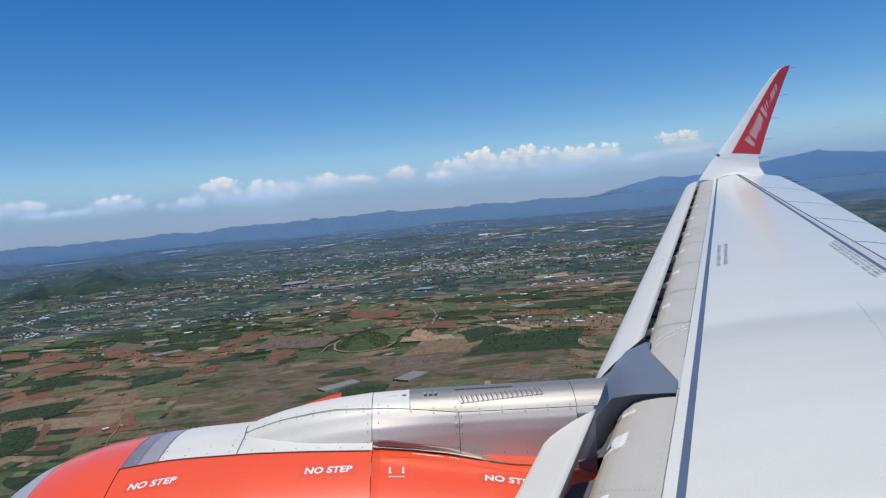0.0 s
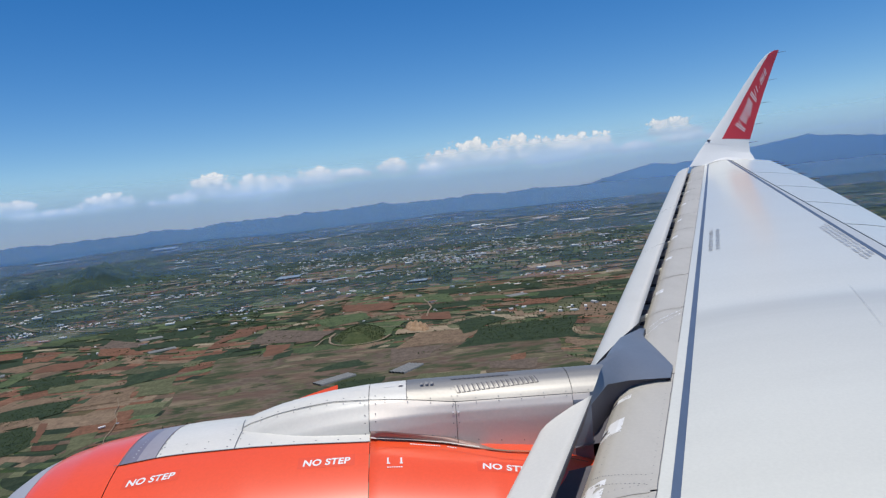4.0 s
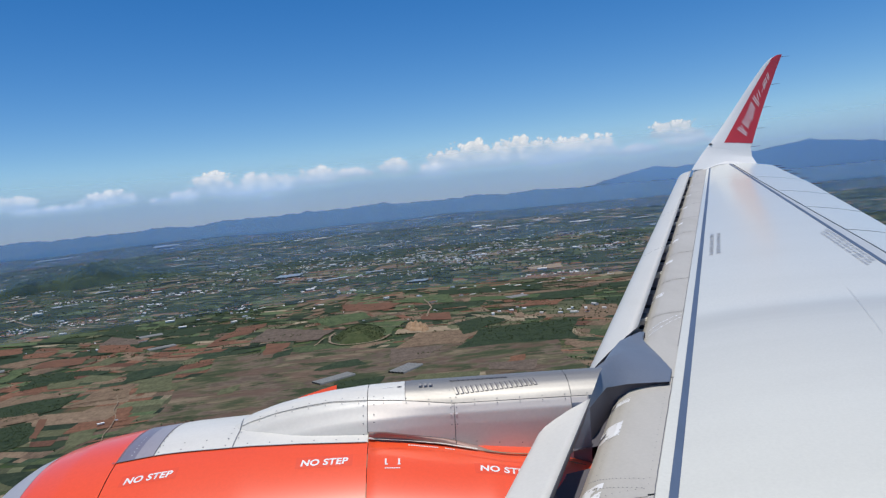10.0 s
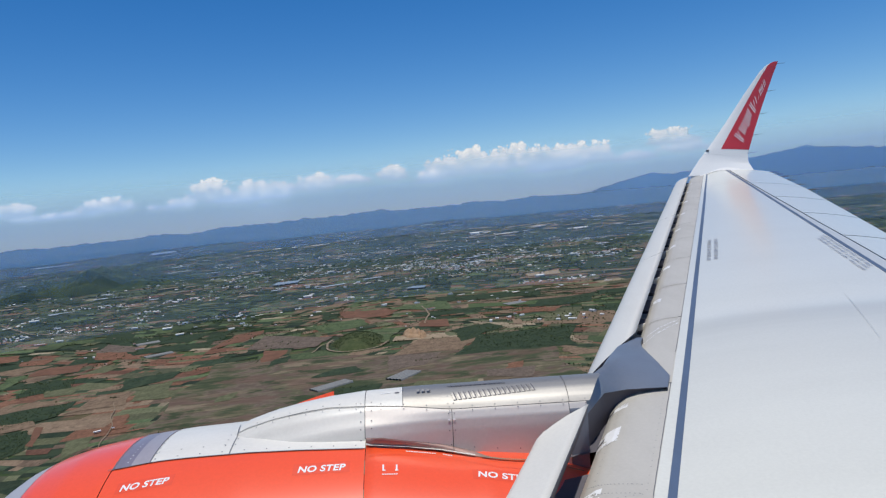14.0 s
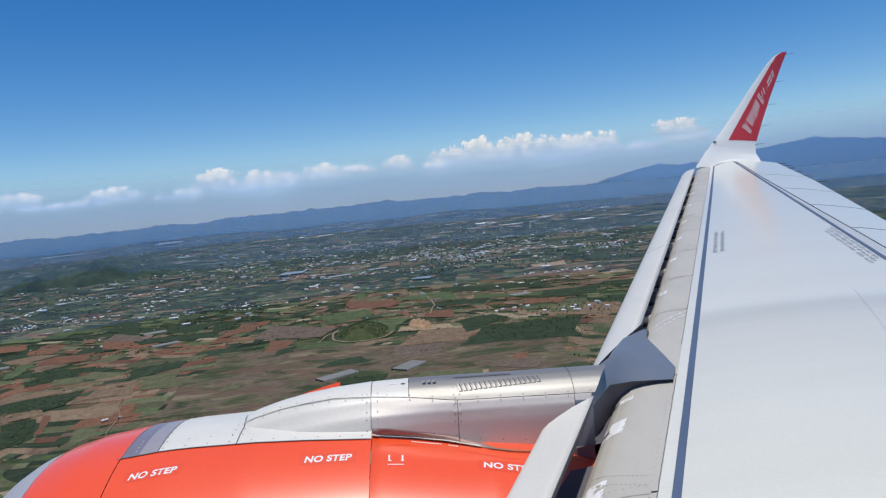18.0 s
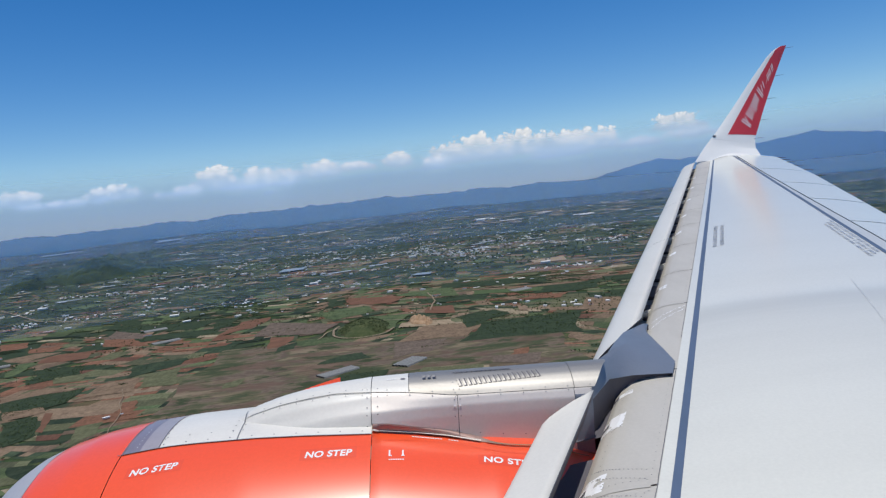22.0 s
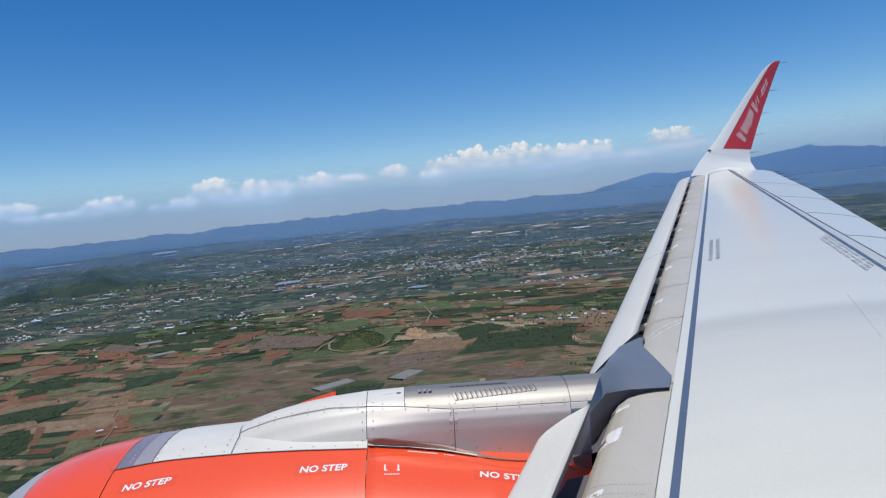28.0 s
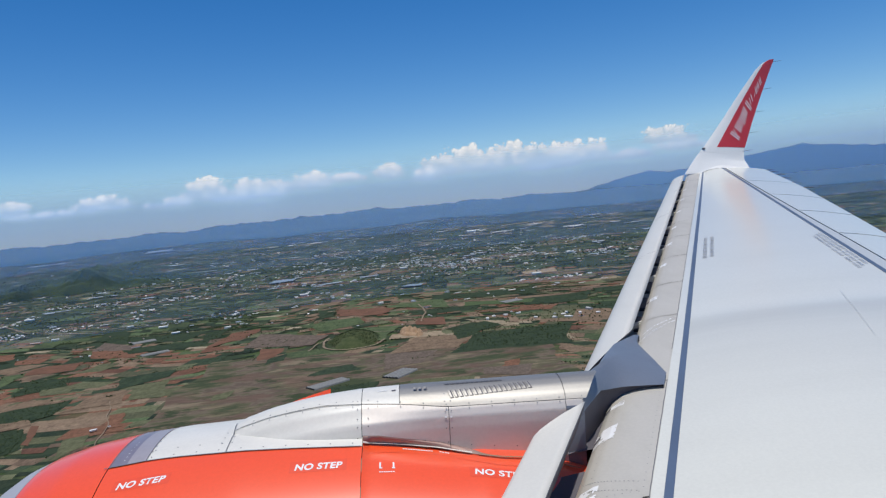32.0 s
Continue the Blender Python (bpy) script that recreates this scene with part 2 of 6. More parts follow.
    l.new(fur.outputs[0], fr.inputs[0])
    colour = mixed(n, l, "MULTIPLY", 0.8, colour, fr.outputs[0])
    grain = ramp(n, ((0.3, (0.72, 0.72, 0.72)), (0.7, (1.22, 1.22, 1.22))))
    l.new(noise_of(n, l, where, 0.06, 5, 0.65), grain.inputs[0])
    colour = mixed(n, l, "MULTIPLY", 1.0, colour, grain.outputs[0])
    scrub = ramp(n, ((0.44, (0, 0, 0)), (0.52, (1, 1, 1))))
    l.new(noise_of(n, l, where, 0.008, 6, 0.7), scrub.inputs[0])
    colour = mixed(n, l, "MIX", scrub.outputs[0], colour, (0.036, 0.050, 0.028))
    l.new(colour, b.inputs["Base Color"])
    b.inputs["Roughness"].default_value = 0.95
    b.inputs["Specular IOR Level"].default_value = 0.1
    return m


def earthy(name, dark, light, scale, rough=0.95, detail=6, islands=0.0, bump=0.0):
    """Soil, foliage, roofing or plaster: two-scale mottling, with an own shade for every loose piece."""
    m, n, l, b = material(name)
    where = n.new("ShaderNodeNewGeometry")
    r = ramp(n, ((0.3, dark), (0.72, light)))
    l.new(noise_of(n, l, where.outputs["Position"], scale, detail, 0.65), r.inputs[0])
    colour = r.outputs[0]
    if islands:
        v = ramp(n, ((0.0, (1 - islands,) * 3), (1.0, (1 + islands,) * 3)))
        l.new(where.outputs["Random Per Island"], v.inputs[0])
        colour = mixed(n, l, "MULTIPLY", 1.0, colour, v.outputs[0])
    l.new(colour, b.inputs["Base Color"])
    b.inputs["Roughness"].default_value = rough
    b.inputs["Specular IOR Level"].default_value = 0.15
    return m


def crop(name, dark, light, islands):
    """Planted or tilled rows: tufts at plant size, broad damp patches, and an own shade for every plot."""
    m, n, l, b = material(name)
    geo = n.new("ShaderNodeNewGeometry")
    where = geo.outputs["Position"]
    r = ramp(n, ((0.3, dark), (0.7, light)))
    l.new(noise_of(n, l, where, 0.045, 5, 0.6), r.inputs[0])
    v = ramp(n, ((0.0, (1 - islands, 1 - islands, 1 - islands * 0.8)), (0.5, (1.0, 0.98, 0.96)), (1.0, (1 + islands, 1 + islands, 1 + islands))))
    l.new(geo.outputs["Random Per Island"], v.inputs[0])
    c = mixed(n, l, "MULTIPLY", 1.0, r.outputs[0], v.outputs[0])
    t = ramp(n, ((0.35, (0.76, 0.78, 0.76)), (0.65, (1.15, 1.14, 1.15))))
    l.new(noise_of(n, l, where, 0.22, 3, 0.6, (1.0, 0.45, 1)), t.inputs[0])
    c = mixed(n, l, "MULTIPLY", 0.9, c, t.outputs[0])
    l.new(c, b.inputs["Base Color"])
    b.inputs["Roughness"].default_value = 0.95
    b.inputs["Specular IOR Level"].default_value = 0.1
    return m


def moor_material():
    """Open bare land without sharp plots: mauve-brown, umber, olive and straw drifting into each other, with faint tracks."""
    m, n, l, b = material("open_brown_moor")
    where = n.new("ShaderNodeNewGeometry").outputs["Position"]
    broad = noise_of(n, l, where, 0.0075, 5, 0.6, (0.8, 1.25, 1))
    c = ramp(n, ((0.40, (0.050, 0.062, 0.032)), (0.45, (0.086, 0.084, 0.048)), (0.49, (0.138, 0.108, 0.078)), (0.53, (0.102, 0.074, 0.058)), (0.57, (0.090, 0.088, 0.050)), (0.63, (0.185, 0.145, 0.098))))
    l.new(broad, c.inputs[0])
    patchy = ramp(n, ((0.50, (0, 0, 0)), (0.58, (0.7, 0.7, 0.7))))
    l.new(noise_of(n, l, where, 0.011, 5, 0.6, (0.55, 1.3, 1)), patchy.inputs[0])
    colour = mixed(n, l, "MIX", patchy.outputs[0], c.outputs[0], (0.118, 0.074, 0.056))
    straw = ramp(n, ((0.55, (0, 0, 0)), (0.66, (0.8, 0.8, 0.8))))
    l.new(noise_of(n, l, where, 0.02, 6, 0.6, (0.4, 1.6, 1)), straw.inputs[0])
    colour = mixed(n, l, "MIX", straw.outputs[0], colour, (0.175, 0.140, 0.088))
    scrub = ramp(n, ((0.55, (0, 0, 0)), (0.62, (1, 1, 1))))
    l.new(noise_of(n, l, where, 0.016, 7, 0.66, (0.7, 1.3, 1)), scrub.inputs[0])
    colour = mixed(n, l, "MIX", scrub.outputs[0], colour, (0.042, 0.054, 0.027))
    rows = ramp(n, ((0.35, (0.84, 0.84, 0.84)), (0.65, (1.12, 1.12, 1.12))))
    l.new(noise_of(n, l, where, 0.09, 4, 0.65, (0.35, 1.5, 1)), rows.inputs[0])
    colour = mixed(n, l, "MULTIPLY", 1.0, colour, rows.outputs[0])
    l.new(colour, b.inputs["Base Color"])
    b.inputs["Roughness"].default_value = 0.95
    b.inputs["Specular IOR Level"].default_value = 0.1
    return m


FIELDS = field_material()
MOOR = moor_material()
FOLIAGE = earthy("tree_foliage", (0.032, 0.046, 0.020), (0.066, 0.084, 0.034), 0.15, islands=0.45)
SCRUB = earthy("scrub_grass", (0.035, 0.052, 0.020), (0.085, 0.095, 0.040), 0.06)
TAN = earthy("dry_tan_soil", (0.20, 0.150, 0.098), (0.34, 0.265, 0.175), 0.05)
CLAY = earthy("orange_quarry_clay", (0.22, 0.135, 0.075), (0.40, 0.275, 0.17), 0.09)
RUST = earthy("red_brown_tilled_soil", (0.110, 0.057, 0.036), (0.178, 0.090, 0.056), 0.03)
GREEN = earthy("bright_green_crop", (0.050, 0.078, 0.032), (0.084, 0.110, 0.048), 0.03)
FOREST = earthy("dark_green_plantation", (0.018, 0.032, 0.017), (0.044, 0.060, 0.030), 0.05)
SHEET = earthy("grey_greenhouse_sheet", (0.26, 0.30, 0.34), (0.46, 0.50, 0.54), 0.2, 0.4)
PLASTIC = earthy("dull_grey_greenhouse_film", (0.15, 0.15, 0.145), (0.25, 0.25, 0.24), 0.25, 0.65)
ROAD = earthy("pale_dirt_road", (0.17, 0.125, 0.085), (0.30, 0.235, 0.165), 0.08)
PLASTER = earthy("pale_house_plaster", (0.52, 0.50, 0.47), (0.78, 0.76, 0.72), 0.4, 0.9, islands=0.25)
TIN = earthy("pale_tin_roof", (0.54, 0.52, 0.49), (0.82, 0.80, 0.76), 0.3, 0.5, islands=0.25)
TILE = earthy("red_brown_roof_tile", (0.24, 0.10, 0.065), (0.38, 0.18, 0.12), 0.4, 0.8, islands=0.3)
PEAKWOODS = earthy("dense_mountain_forest", (0.010, 0.022, 0.015), (0.034, 0.046, 0.030), 0.012, detail=8)
WOODS = earthy("far_wooded_hills", (0.012, 0.026, 0.014), (0.16, 0.155, 0.105), 0.026, detail=9)


def water_material():
    m, n, l, b = material("lake_water")
    b.inputs["Base Color"].default_value = (0.22, 0.26, 0.28, 1)
    b.inputs["Roughness"].default_value = 0.3
    bump = n.new("ShaderNodeBump")
    bump.inputs["Strength"].default_value = 0.05
    where = n.new("ShaderNodeNewGeometry").outputs["Position"]
    l.new(noise_of(n, l, where, 0.3, 3), bump.inputs["Height"])
    l.new(bump.outputs[0], b.inputs["Normal"])
    return m


WATER = water_material()


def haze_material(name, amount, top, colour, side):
    """A tinted sheet that stands in for haze and lets most light through, thinning upward and, where side is given,
    towards the west.
    """
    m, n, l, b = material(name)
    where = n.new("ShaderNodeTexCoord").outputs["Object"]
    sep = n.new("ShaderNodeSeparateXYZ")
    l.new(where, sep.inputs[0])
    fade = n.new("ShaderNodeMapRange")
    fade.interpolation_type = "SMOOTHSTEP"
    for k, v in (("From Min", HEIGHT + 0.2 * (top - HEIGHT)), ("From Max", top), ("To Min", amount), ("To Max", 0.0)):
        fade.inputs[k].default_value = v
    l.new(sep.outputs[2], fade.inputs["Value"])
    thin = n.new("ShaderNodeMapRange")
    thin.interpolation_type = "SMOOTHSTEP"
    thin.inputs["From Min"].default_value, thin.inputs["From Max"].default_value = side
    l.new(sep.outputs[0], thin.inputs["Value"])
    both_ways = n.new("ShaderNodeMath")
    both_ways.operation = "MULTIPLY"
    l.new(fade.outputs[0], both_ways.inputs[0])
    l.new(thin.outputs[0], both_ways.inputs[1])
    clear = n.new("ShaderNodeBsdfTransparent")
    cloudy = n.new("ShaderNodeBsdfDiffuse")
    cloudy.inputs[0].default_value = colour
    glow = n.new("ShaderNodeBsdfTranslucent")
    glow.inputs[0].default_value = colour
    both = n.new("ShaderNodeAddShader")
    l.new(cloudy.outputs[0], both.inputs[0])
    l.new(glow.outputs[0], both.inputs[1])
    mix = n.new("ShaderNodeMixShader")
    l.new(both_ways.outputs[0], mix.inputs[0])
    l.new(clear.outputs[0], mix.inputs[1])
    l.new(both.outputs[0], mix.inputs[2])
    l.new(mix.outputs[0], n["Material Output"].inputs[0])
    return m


def cloud_material():
    """Backdrop cumulus: a flat-based heap with a billowed edge, bright on top and greyer below."""
    m, n, l, b = material("cumulus")
    uv = n.new("ShaderNodeUVMap")
    uv.uv_map = "plan"
    where = n.new("ShaderNodeTexCoord").outputs["Object"]
    sep = n.new("ShaderNodeSeparateXYZ")
    l.new(uv.outputs[0], sep.inputs[0])
    soft = noise_of(n, l, where, 0.03, 4, 0.5)
    lumps = noise_of(n, l, where, 0.0075, 3, 0.5)
    shift = n.new("ShaderNodeVectorMath")
    shift.operation = "MULTIPLY_ADD"
    shift.inputs[1].default_value = (14, 14, 14)
    wob = n.new("ShaderNodeTexNoise")
    wob.inputs["Scale"].default_value, wob.inputs["Detail"].default_value = 0.05, 4
    l.new(where, wob.inputs["Vector"])
    l.new(wob.outputs["Color"], shift.inputs[0])
    l.new(where, shift.inputs[2])

    def puffs(scale):
        v = n.new("ShaderNodeTexVoronoi")
        v.feature = "SMOOTH_F1"
        v.inputs["Scale"].default_value, v.inputs["Smoothness"].default_value = scale, 0.35
        l.new(shift.outputs[0], v.inputs["Vector"])
        return v.outputs["Distance"]

    big, small = puffs(0.018), puffs(0.045)

    def math_node(op, a, b_, c=None):
        k = n.new("ShaderNodeMath")
        k.operation = op
        for s, v in zip(k.inputs, (a, b_, c)):
            if v is None:
                continue
            if isinstance(v, (int, float)):
                s.default_value = v
            else:
                l.new(v, s)
        return k.outputs[0]

    x2 = math_node("MULTIPLY", sep.outputs[0], sep.outputs[0])
    below = math_node("LESS_THAN", sep.outputs[1], -0.25)
    drop = math_node("MULTIPLY_ADD", below, 1.6, 1.0)
    yy = math_node("MULTIPLY", math_node("ADD", sep.outputs[1], 0.25), drop)
    d = math_node("ADD", x2, math_node("MULTIPLY", yy, yy))
    heap = math_node("ADD", math_node("MULTIPLY", big, -1.05), math_node("ADD", math_node("MULTIPLY", small, -0.55), math_node("MULTIPLY", puffs(0.11), -0.22)))
    field = math_node("SUBTRACT", math_node("ADD", heap, math_node("MULTIPLY", lumps, 2.6)), math_node("ADD", d, -0.64))
    alpha = n.new("ShaderNodeMapRange")
    alpha.interpolation_type = "SMOOTHSTEP"
    for k, v in (("From Min", -0.03), ("From Max", 0.27), ("To Min", 0.0), ("To Max", 0.95)):
        alpha.inputs[k].default_value = v
    l.new(field, alpha.inputs["Value"])
    # sunlit tops and shaded bases are painted into the card's glow
    tone = math_node("ADD", math_node("MULTIPLY", sep.outputs[1], 0.42), math_node("ADD", math_node("MULTIPLY", heap, 0.42), math_node("MULTIPLY", soft, 0.35)))
    shade = ramp(n, ((-0.0, (0.43, 0.53, 0.63)), (0.14, (0.55, 0.62, 0.68)), (0.34, (0.68, 0.70, 0.73)), (0.56, (0.84, 0.835, 0.82))))
    shifted = math_node("ADD", tone, 0.34)
    l.new(shifted, shade.inputs[0])
    em = n.new("ShaderNodeEmission")
    em.inputs[1].default_value = 1.0
    l.new(shade.outputs[0], em.inputs[0])
    clear = n.new("ShaderNodeBsdfTransparent")
    mix = n.new("ShaderNodeMixShader")
    l.new(alpha.outputs[0], mix.inputs[0])
    l.new(clear.outputs[0], mix.inputs[1])
    l.new(em.outputs[0], mix.inputs[2])
    l.new(mix.outputs[0], n["Material Output"].inputs[0])
    return m


CLOUD = cloud_material()


# ---- mesh helpers ----
def mesh_of(name, verts, faces, mats, smooth=True, which=None):
    me = bpy.data.meshes.new(name)
    me.from_pydata([tuple(v) for v in verts], [], [tuple(f) for f in faces])
    for mt in (mats if isinstance(mats, (list, tuple)) else [mats]):
        me.materials.append(mt)
    if smooth:
        me.polygons.foreach_set("use_smooth", [True] * len(me.polygons))
    if which is not None:
        me.polygons.foreach_set("material_index", which)
    me.update()
    return me


def part(name, mesh, parent, label=""):
    ob = new(name, mesh)
    ob.parent = parent
    if label:
        ob["label"] = label
    return ob


def grid(fn, us, vs, close_u=False):
    """Vertices and quads of a surface fn(u, v)."""
    verts = [fn(u, v) for u in us for v in vs]
    nu, nv = len(us), len(vs)
    faces = []
    for i in range(nu if close_u else nu - 1):
        for j in range(nv - 1):
            a, b = i * nv + j, ((i + 1) % nu) * nv + j
            faces.append((a, b, b + 1, a + 1))
    return verts, faces


def slab(fn, us, vs, depth):
    """A sheet fn(u, v) with real thickness: the top, an underside depth lower, and the four rims."""
    top, faces = grid(fn, us, vs)
    k = len(top)
    verts = top + [(p[0], p[1], p[2] - depth) for p in top]
    out = list(faces) + [tuple(reversed([i + k for i in f])) for f in faces]
    nu, nv = len(us), len(vs)
    rim = [i * nv for i in range(nu)] + [(nu - 1) * nv + j for j in range(1, nv)] + [i * nv + nv - 1 for i in range(nu - 2, -1, -1)] + [j for j in range(nv - 2, 0, -1)]
    for a, b in zip(rim, rim[1:] + rim[:1]):
        out.append((a, a + k, b + k, b))
    return verts, out


def lin(a, b, n):
    return [a + (b - a) * i / n for i in range(n + 1)]


def box_mesh(name, size, mat, bevel=0.0):
    bm = bmesh.new()
    bmesh.ops.create_cube(bm, size=1.0)
    bmesh.ops.scale(bm, vec=size, verts=bm.verts)
    if bevel:
        bmesh.ops.bevel(bm, geom=list(bm.edges), offset=bevel, segments=2, affect="EDGES")
    me = bpy.data.meshes.new(name)
    bm.to_mesh(me)
    bm.free()
    me.materials.append(mat)
    return me


# ---- the aircraft ----
ship = tagged(new("airliner"), "white and orange-red jet airliner flying with slats extended", "aircraft")
ship.matrix_world = SHIP


def front_x(y):
    return 14.27 + 0.451 * (y - 4.56)


def rear_x(y):
    return 17.0 + 0.31 * (y - 6.4)


def tail_x(y):
    return max(18.1, rear_x(y) + 0.785)


def base_z(y):
    return -0.82 + 0.129 * (y - 4.59)


def skin(x, y):
    """The wing's upper surface."""
    f, r, t, z = front_x(y), rear_x(y), tail_x(y), base_z(y)
    if x <= r:
        u = max(0.0, (x - f) / (r - f))
        swell = 0.020 * (1 - math.exp(-max(0.0, 7.0 - y) / 0.35)) * min(1, u * 6)
        return z + swell + 0.078 * math.sin(math.pi / 2 * min(1, 1.15 * u) ** 0.9) if u > 0 else z
    u = (x - r) / (t - r)
    return z + 0.075 - 0.03 * u - 0.075 * u * u


wing = part("wing", None, ship, "white swept wing with worn grey leading edge")
ys = lin(1.5, 16.95, 150)
# main upper skin
fr = lin(0, 1, 26)
v, f = grid(lambda y, u: (front_x(y) + 0.02 + u * (rear_x(y) - front_x(y) - 0.035), y, skin(front_x(y) + 0.02 + u * (rear_x(y) - front_x(y) - 0.035), y)), ys, fr)
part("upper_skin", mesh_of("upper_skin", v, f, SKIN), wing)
# lower skin and tip rib close the wing
v, f = grid(lambda y, u: (front_x(y) - 0.2 + u * (tail_x(y) - front_x(y) + 0.1), y, base_z(y) - (0.10 + 0.42 * math.sin(math.pi * min(1, u * 0.8 + 0.2)) * (1.35 - y / 17) * 0.8)), ys, lin(0, 1, 12))
part("lower_skin", mesh_of("lower_skin", v, f, WHITE), wing)


def along(name, d0, d1, mat, lift, y0=1.5, y1=16.95, label="", fall=0.0):
    v, f = slab(lambda y, d: (front_x(y) - d, y, base_z(y) + lift - fall * max(0, d)), lin(y0, y1, 40), lin(d0, d1, 2), 0.02)
    return part(name, mesh_of(name, v, f, mat, False), wing, label)


along("spar_seal", -0.030, 0.012, SEAL, 0.006, label="dark blue-grey sealant strip along the wing")
along("front_margin", 0.012, 0.070, WHITE, 0.003)


def nose_scale(y):
    return float(np.interp(y, (1.9, 5.8, 6.2, 17), (1.35, 1.13, 1.0, 1.0)))


NOSE = ((0.070, 0.0), (0.16, -0.004), (0.24, -0.014), (0.30, -0.030), (0.345, -0.055), (0.375, -0.09), (0.39, -0.135), (0.38, -0.19), (0.33, -0.26), (0.2, -0.31))


def nose_point(y, k, lift=0.0):
    """A place on the fixed leading edge; k runs along the section from the upper margin round the nose."""
    i = min(int(k), len(NOSE) - 2)
    a, b, w = NOSE[i], NOSE[i + 1], k - min(int(k), len(NOSE) - 2)
    d, h = a[0] + (b[0] - a[0]) * w, a[1] + (b[1] - a[1]) * w
    s = nose_scale(y)
    return (front_x(y) - 0.070 - (d - 0.070) * s, y, base_z(y) + h * s + lift)


# fixed leading edge, panel by panel, with a fine gap between the panels
panels = [1.6, 3.3, 4.62, 5.81, 7.05, 8.0, 9.05, 10.1, 11.1, 12.2, 13.4, 14.5, 15.6, 16.7]
for a, b in zip(panels, panels[1:]):
    v, f = grid(nose_point, lin(a + 0.006, b - 0.006, 6), lin(0, len(NOSE) - 1, 27))
    part("nose_panel", mesh_of("nose_panel", v, f, GREY_NOSE), wing)
    # a raised, slightly rippled butt strap beside each joint
    v, f = grid(lambda y, k: nose_point(y, k, 0.003), lin(a - 0.015, a + 0.02, 2), lin(0.3, 5.0, 12))
    part("butt_strap", mesh_of("butt_strap", v, f, GREY_NOSE), wing)
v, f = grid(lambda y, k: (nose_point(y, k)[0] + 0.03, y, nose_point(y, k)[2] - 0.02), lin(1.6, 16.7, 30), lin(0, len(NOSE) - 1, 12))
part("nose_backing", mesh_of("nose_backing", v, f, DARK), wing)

random.seed(17)
v, f = [], []
for i, y in enumerate(lin(1.7, 5.8, 160) + lin(6.3, 16.6, 260)):
    d = 0.073 + 0.004 * noise.noise(Vector((y * 9, 0, 1)))
    v += [(front_x(y) - d - 0.004, y, base_z(y) + 0.0045), (front_x(y) - d, y, base_z(y) + 0.0045)]
    if i and i != 161:
        f.append((2 * i - 2, 2 * i, 2 * i + 1, 2 * i - 1))
part("sealant_line", mesh_of("sealant_line", v, f, LINE), wing, "uneven grey sealant line")
for y0, slant, wide in ((6.92, 0.10, 0.03), (6.99, 0.08, 0.03), (5.86, 0.0, 0.02)):
    v, f = grid(lambda t, k: nose_point(y0 + t - slant * k, k, 0.002), lin(-wide / 2, wide / 2, 8), lin(0.2, 3.4, 60))
    f = [q for i, q in enumerate(f) if noise.noise(Vector((i % 60 * 0.35, i // 60 * 0.5, y0 * 9))) > 0.06]
    part("sealant_scuff", mesh_of("sealant_scuff", v, f, LETTER), wing, "scuffed white sealant")

# worn white track covers on the nose, each with a dark slot
for y, wide in ((5.60, 0.05), (4.70, 0.16), (5.28, 0.15), (3.4, 0.16), (7.6, 0.10), (8.75, 0.10), (9.75, 0.12), (10.75, 0.1), (12.0, 0.12), (13.2, 0.12), (14.4, 0.12), (15.6, 0.12)):
    v, f = grid(lambda t, k: nose_point(y + t, k, 0.002), lin(-wide / 2, wide / 2, 26), lin(2.6, 6.2, 34))
    f = [q for i, q in enumerate(f) if noise.fractal(Vector((y * 7 + i // 34 * 0.16, i % 34 * 0.13, 2)), 0.9, 2, 3) + 1.5 * min(0.3, (i // 34) / 26, 1 - (i // 34) / 26, (i % 34) / 34, 1 - (i % 34) / 34) > -0.10]
    part("track_cover", mesh_of("track_cover", v, f, LETTER), wing, "worn white slat track cover")
    v, f = grid(lambda t, k: nose_point(y + t, k, 0.005), lin(-0.017, 0.017, 1), lin(4.0, 6.2, 8))
    part("track_slot", mesh_of("track_slot", v, f, DARK), wing)

# slats, drawn forward and down
SLAT = ((0.392, 0.002), (0.47, -0.020), (0.55, -0.050), (0.605, -0.078), (0.65, -0.110), (0.685, -0.150), (0.705, -0.20), (0.71, -0.27), (0.68, -0.35), (0.60, -0.40),
        (0.61, -0.33), (0.62, -0.25), (0.59, -0.17), (0.53, -0.10), (0.45, -0.030))


def slat(y0, y1, shift, size, slant0, slant1, lift=0.0, rake=0.0):
    def at(t, k):
        d, h = SLAT[int(k) % len(SLAT)]
        a, b = y0 + slant0 * (d - 0.43), y1 + slant1 * (d - 0.43)
        y = a + (b - a) * t
        return (front_x(y) - (0.43 + shift - rake * (y1 - y)) - (d - 0.43) * size, y, base_z(y) + h * size + lift)
    ring = list(range(len(SLAT)))
    v, f = grid(lambda k, t: at(t, k), ring, lin(0, 1, 10), True)
    nt = 11
    m_ = len(v)
    v = list(v) + [v[i * nt] for i in ring] + [v[i * nt + nt - 1] for i in ring]
    f.append([m_ + i for i in ring])
    f.append([m_ + len(ring) + i for i in reversed(ring)])
    # backs and ends take the dark material: shade of the gap as colour
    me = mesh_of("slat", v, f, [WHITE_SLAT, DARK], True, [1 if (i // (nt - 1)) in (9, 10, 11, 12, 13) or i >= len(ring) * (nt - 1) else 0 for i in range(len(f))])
    return part("slat", me, wing, "white leading-edge slat drawn forward")


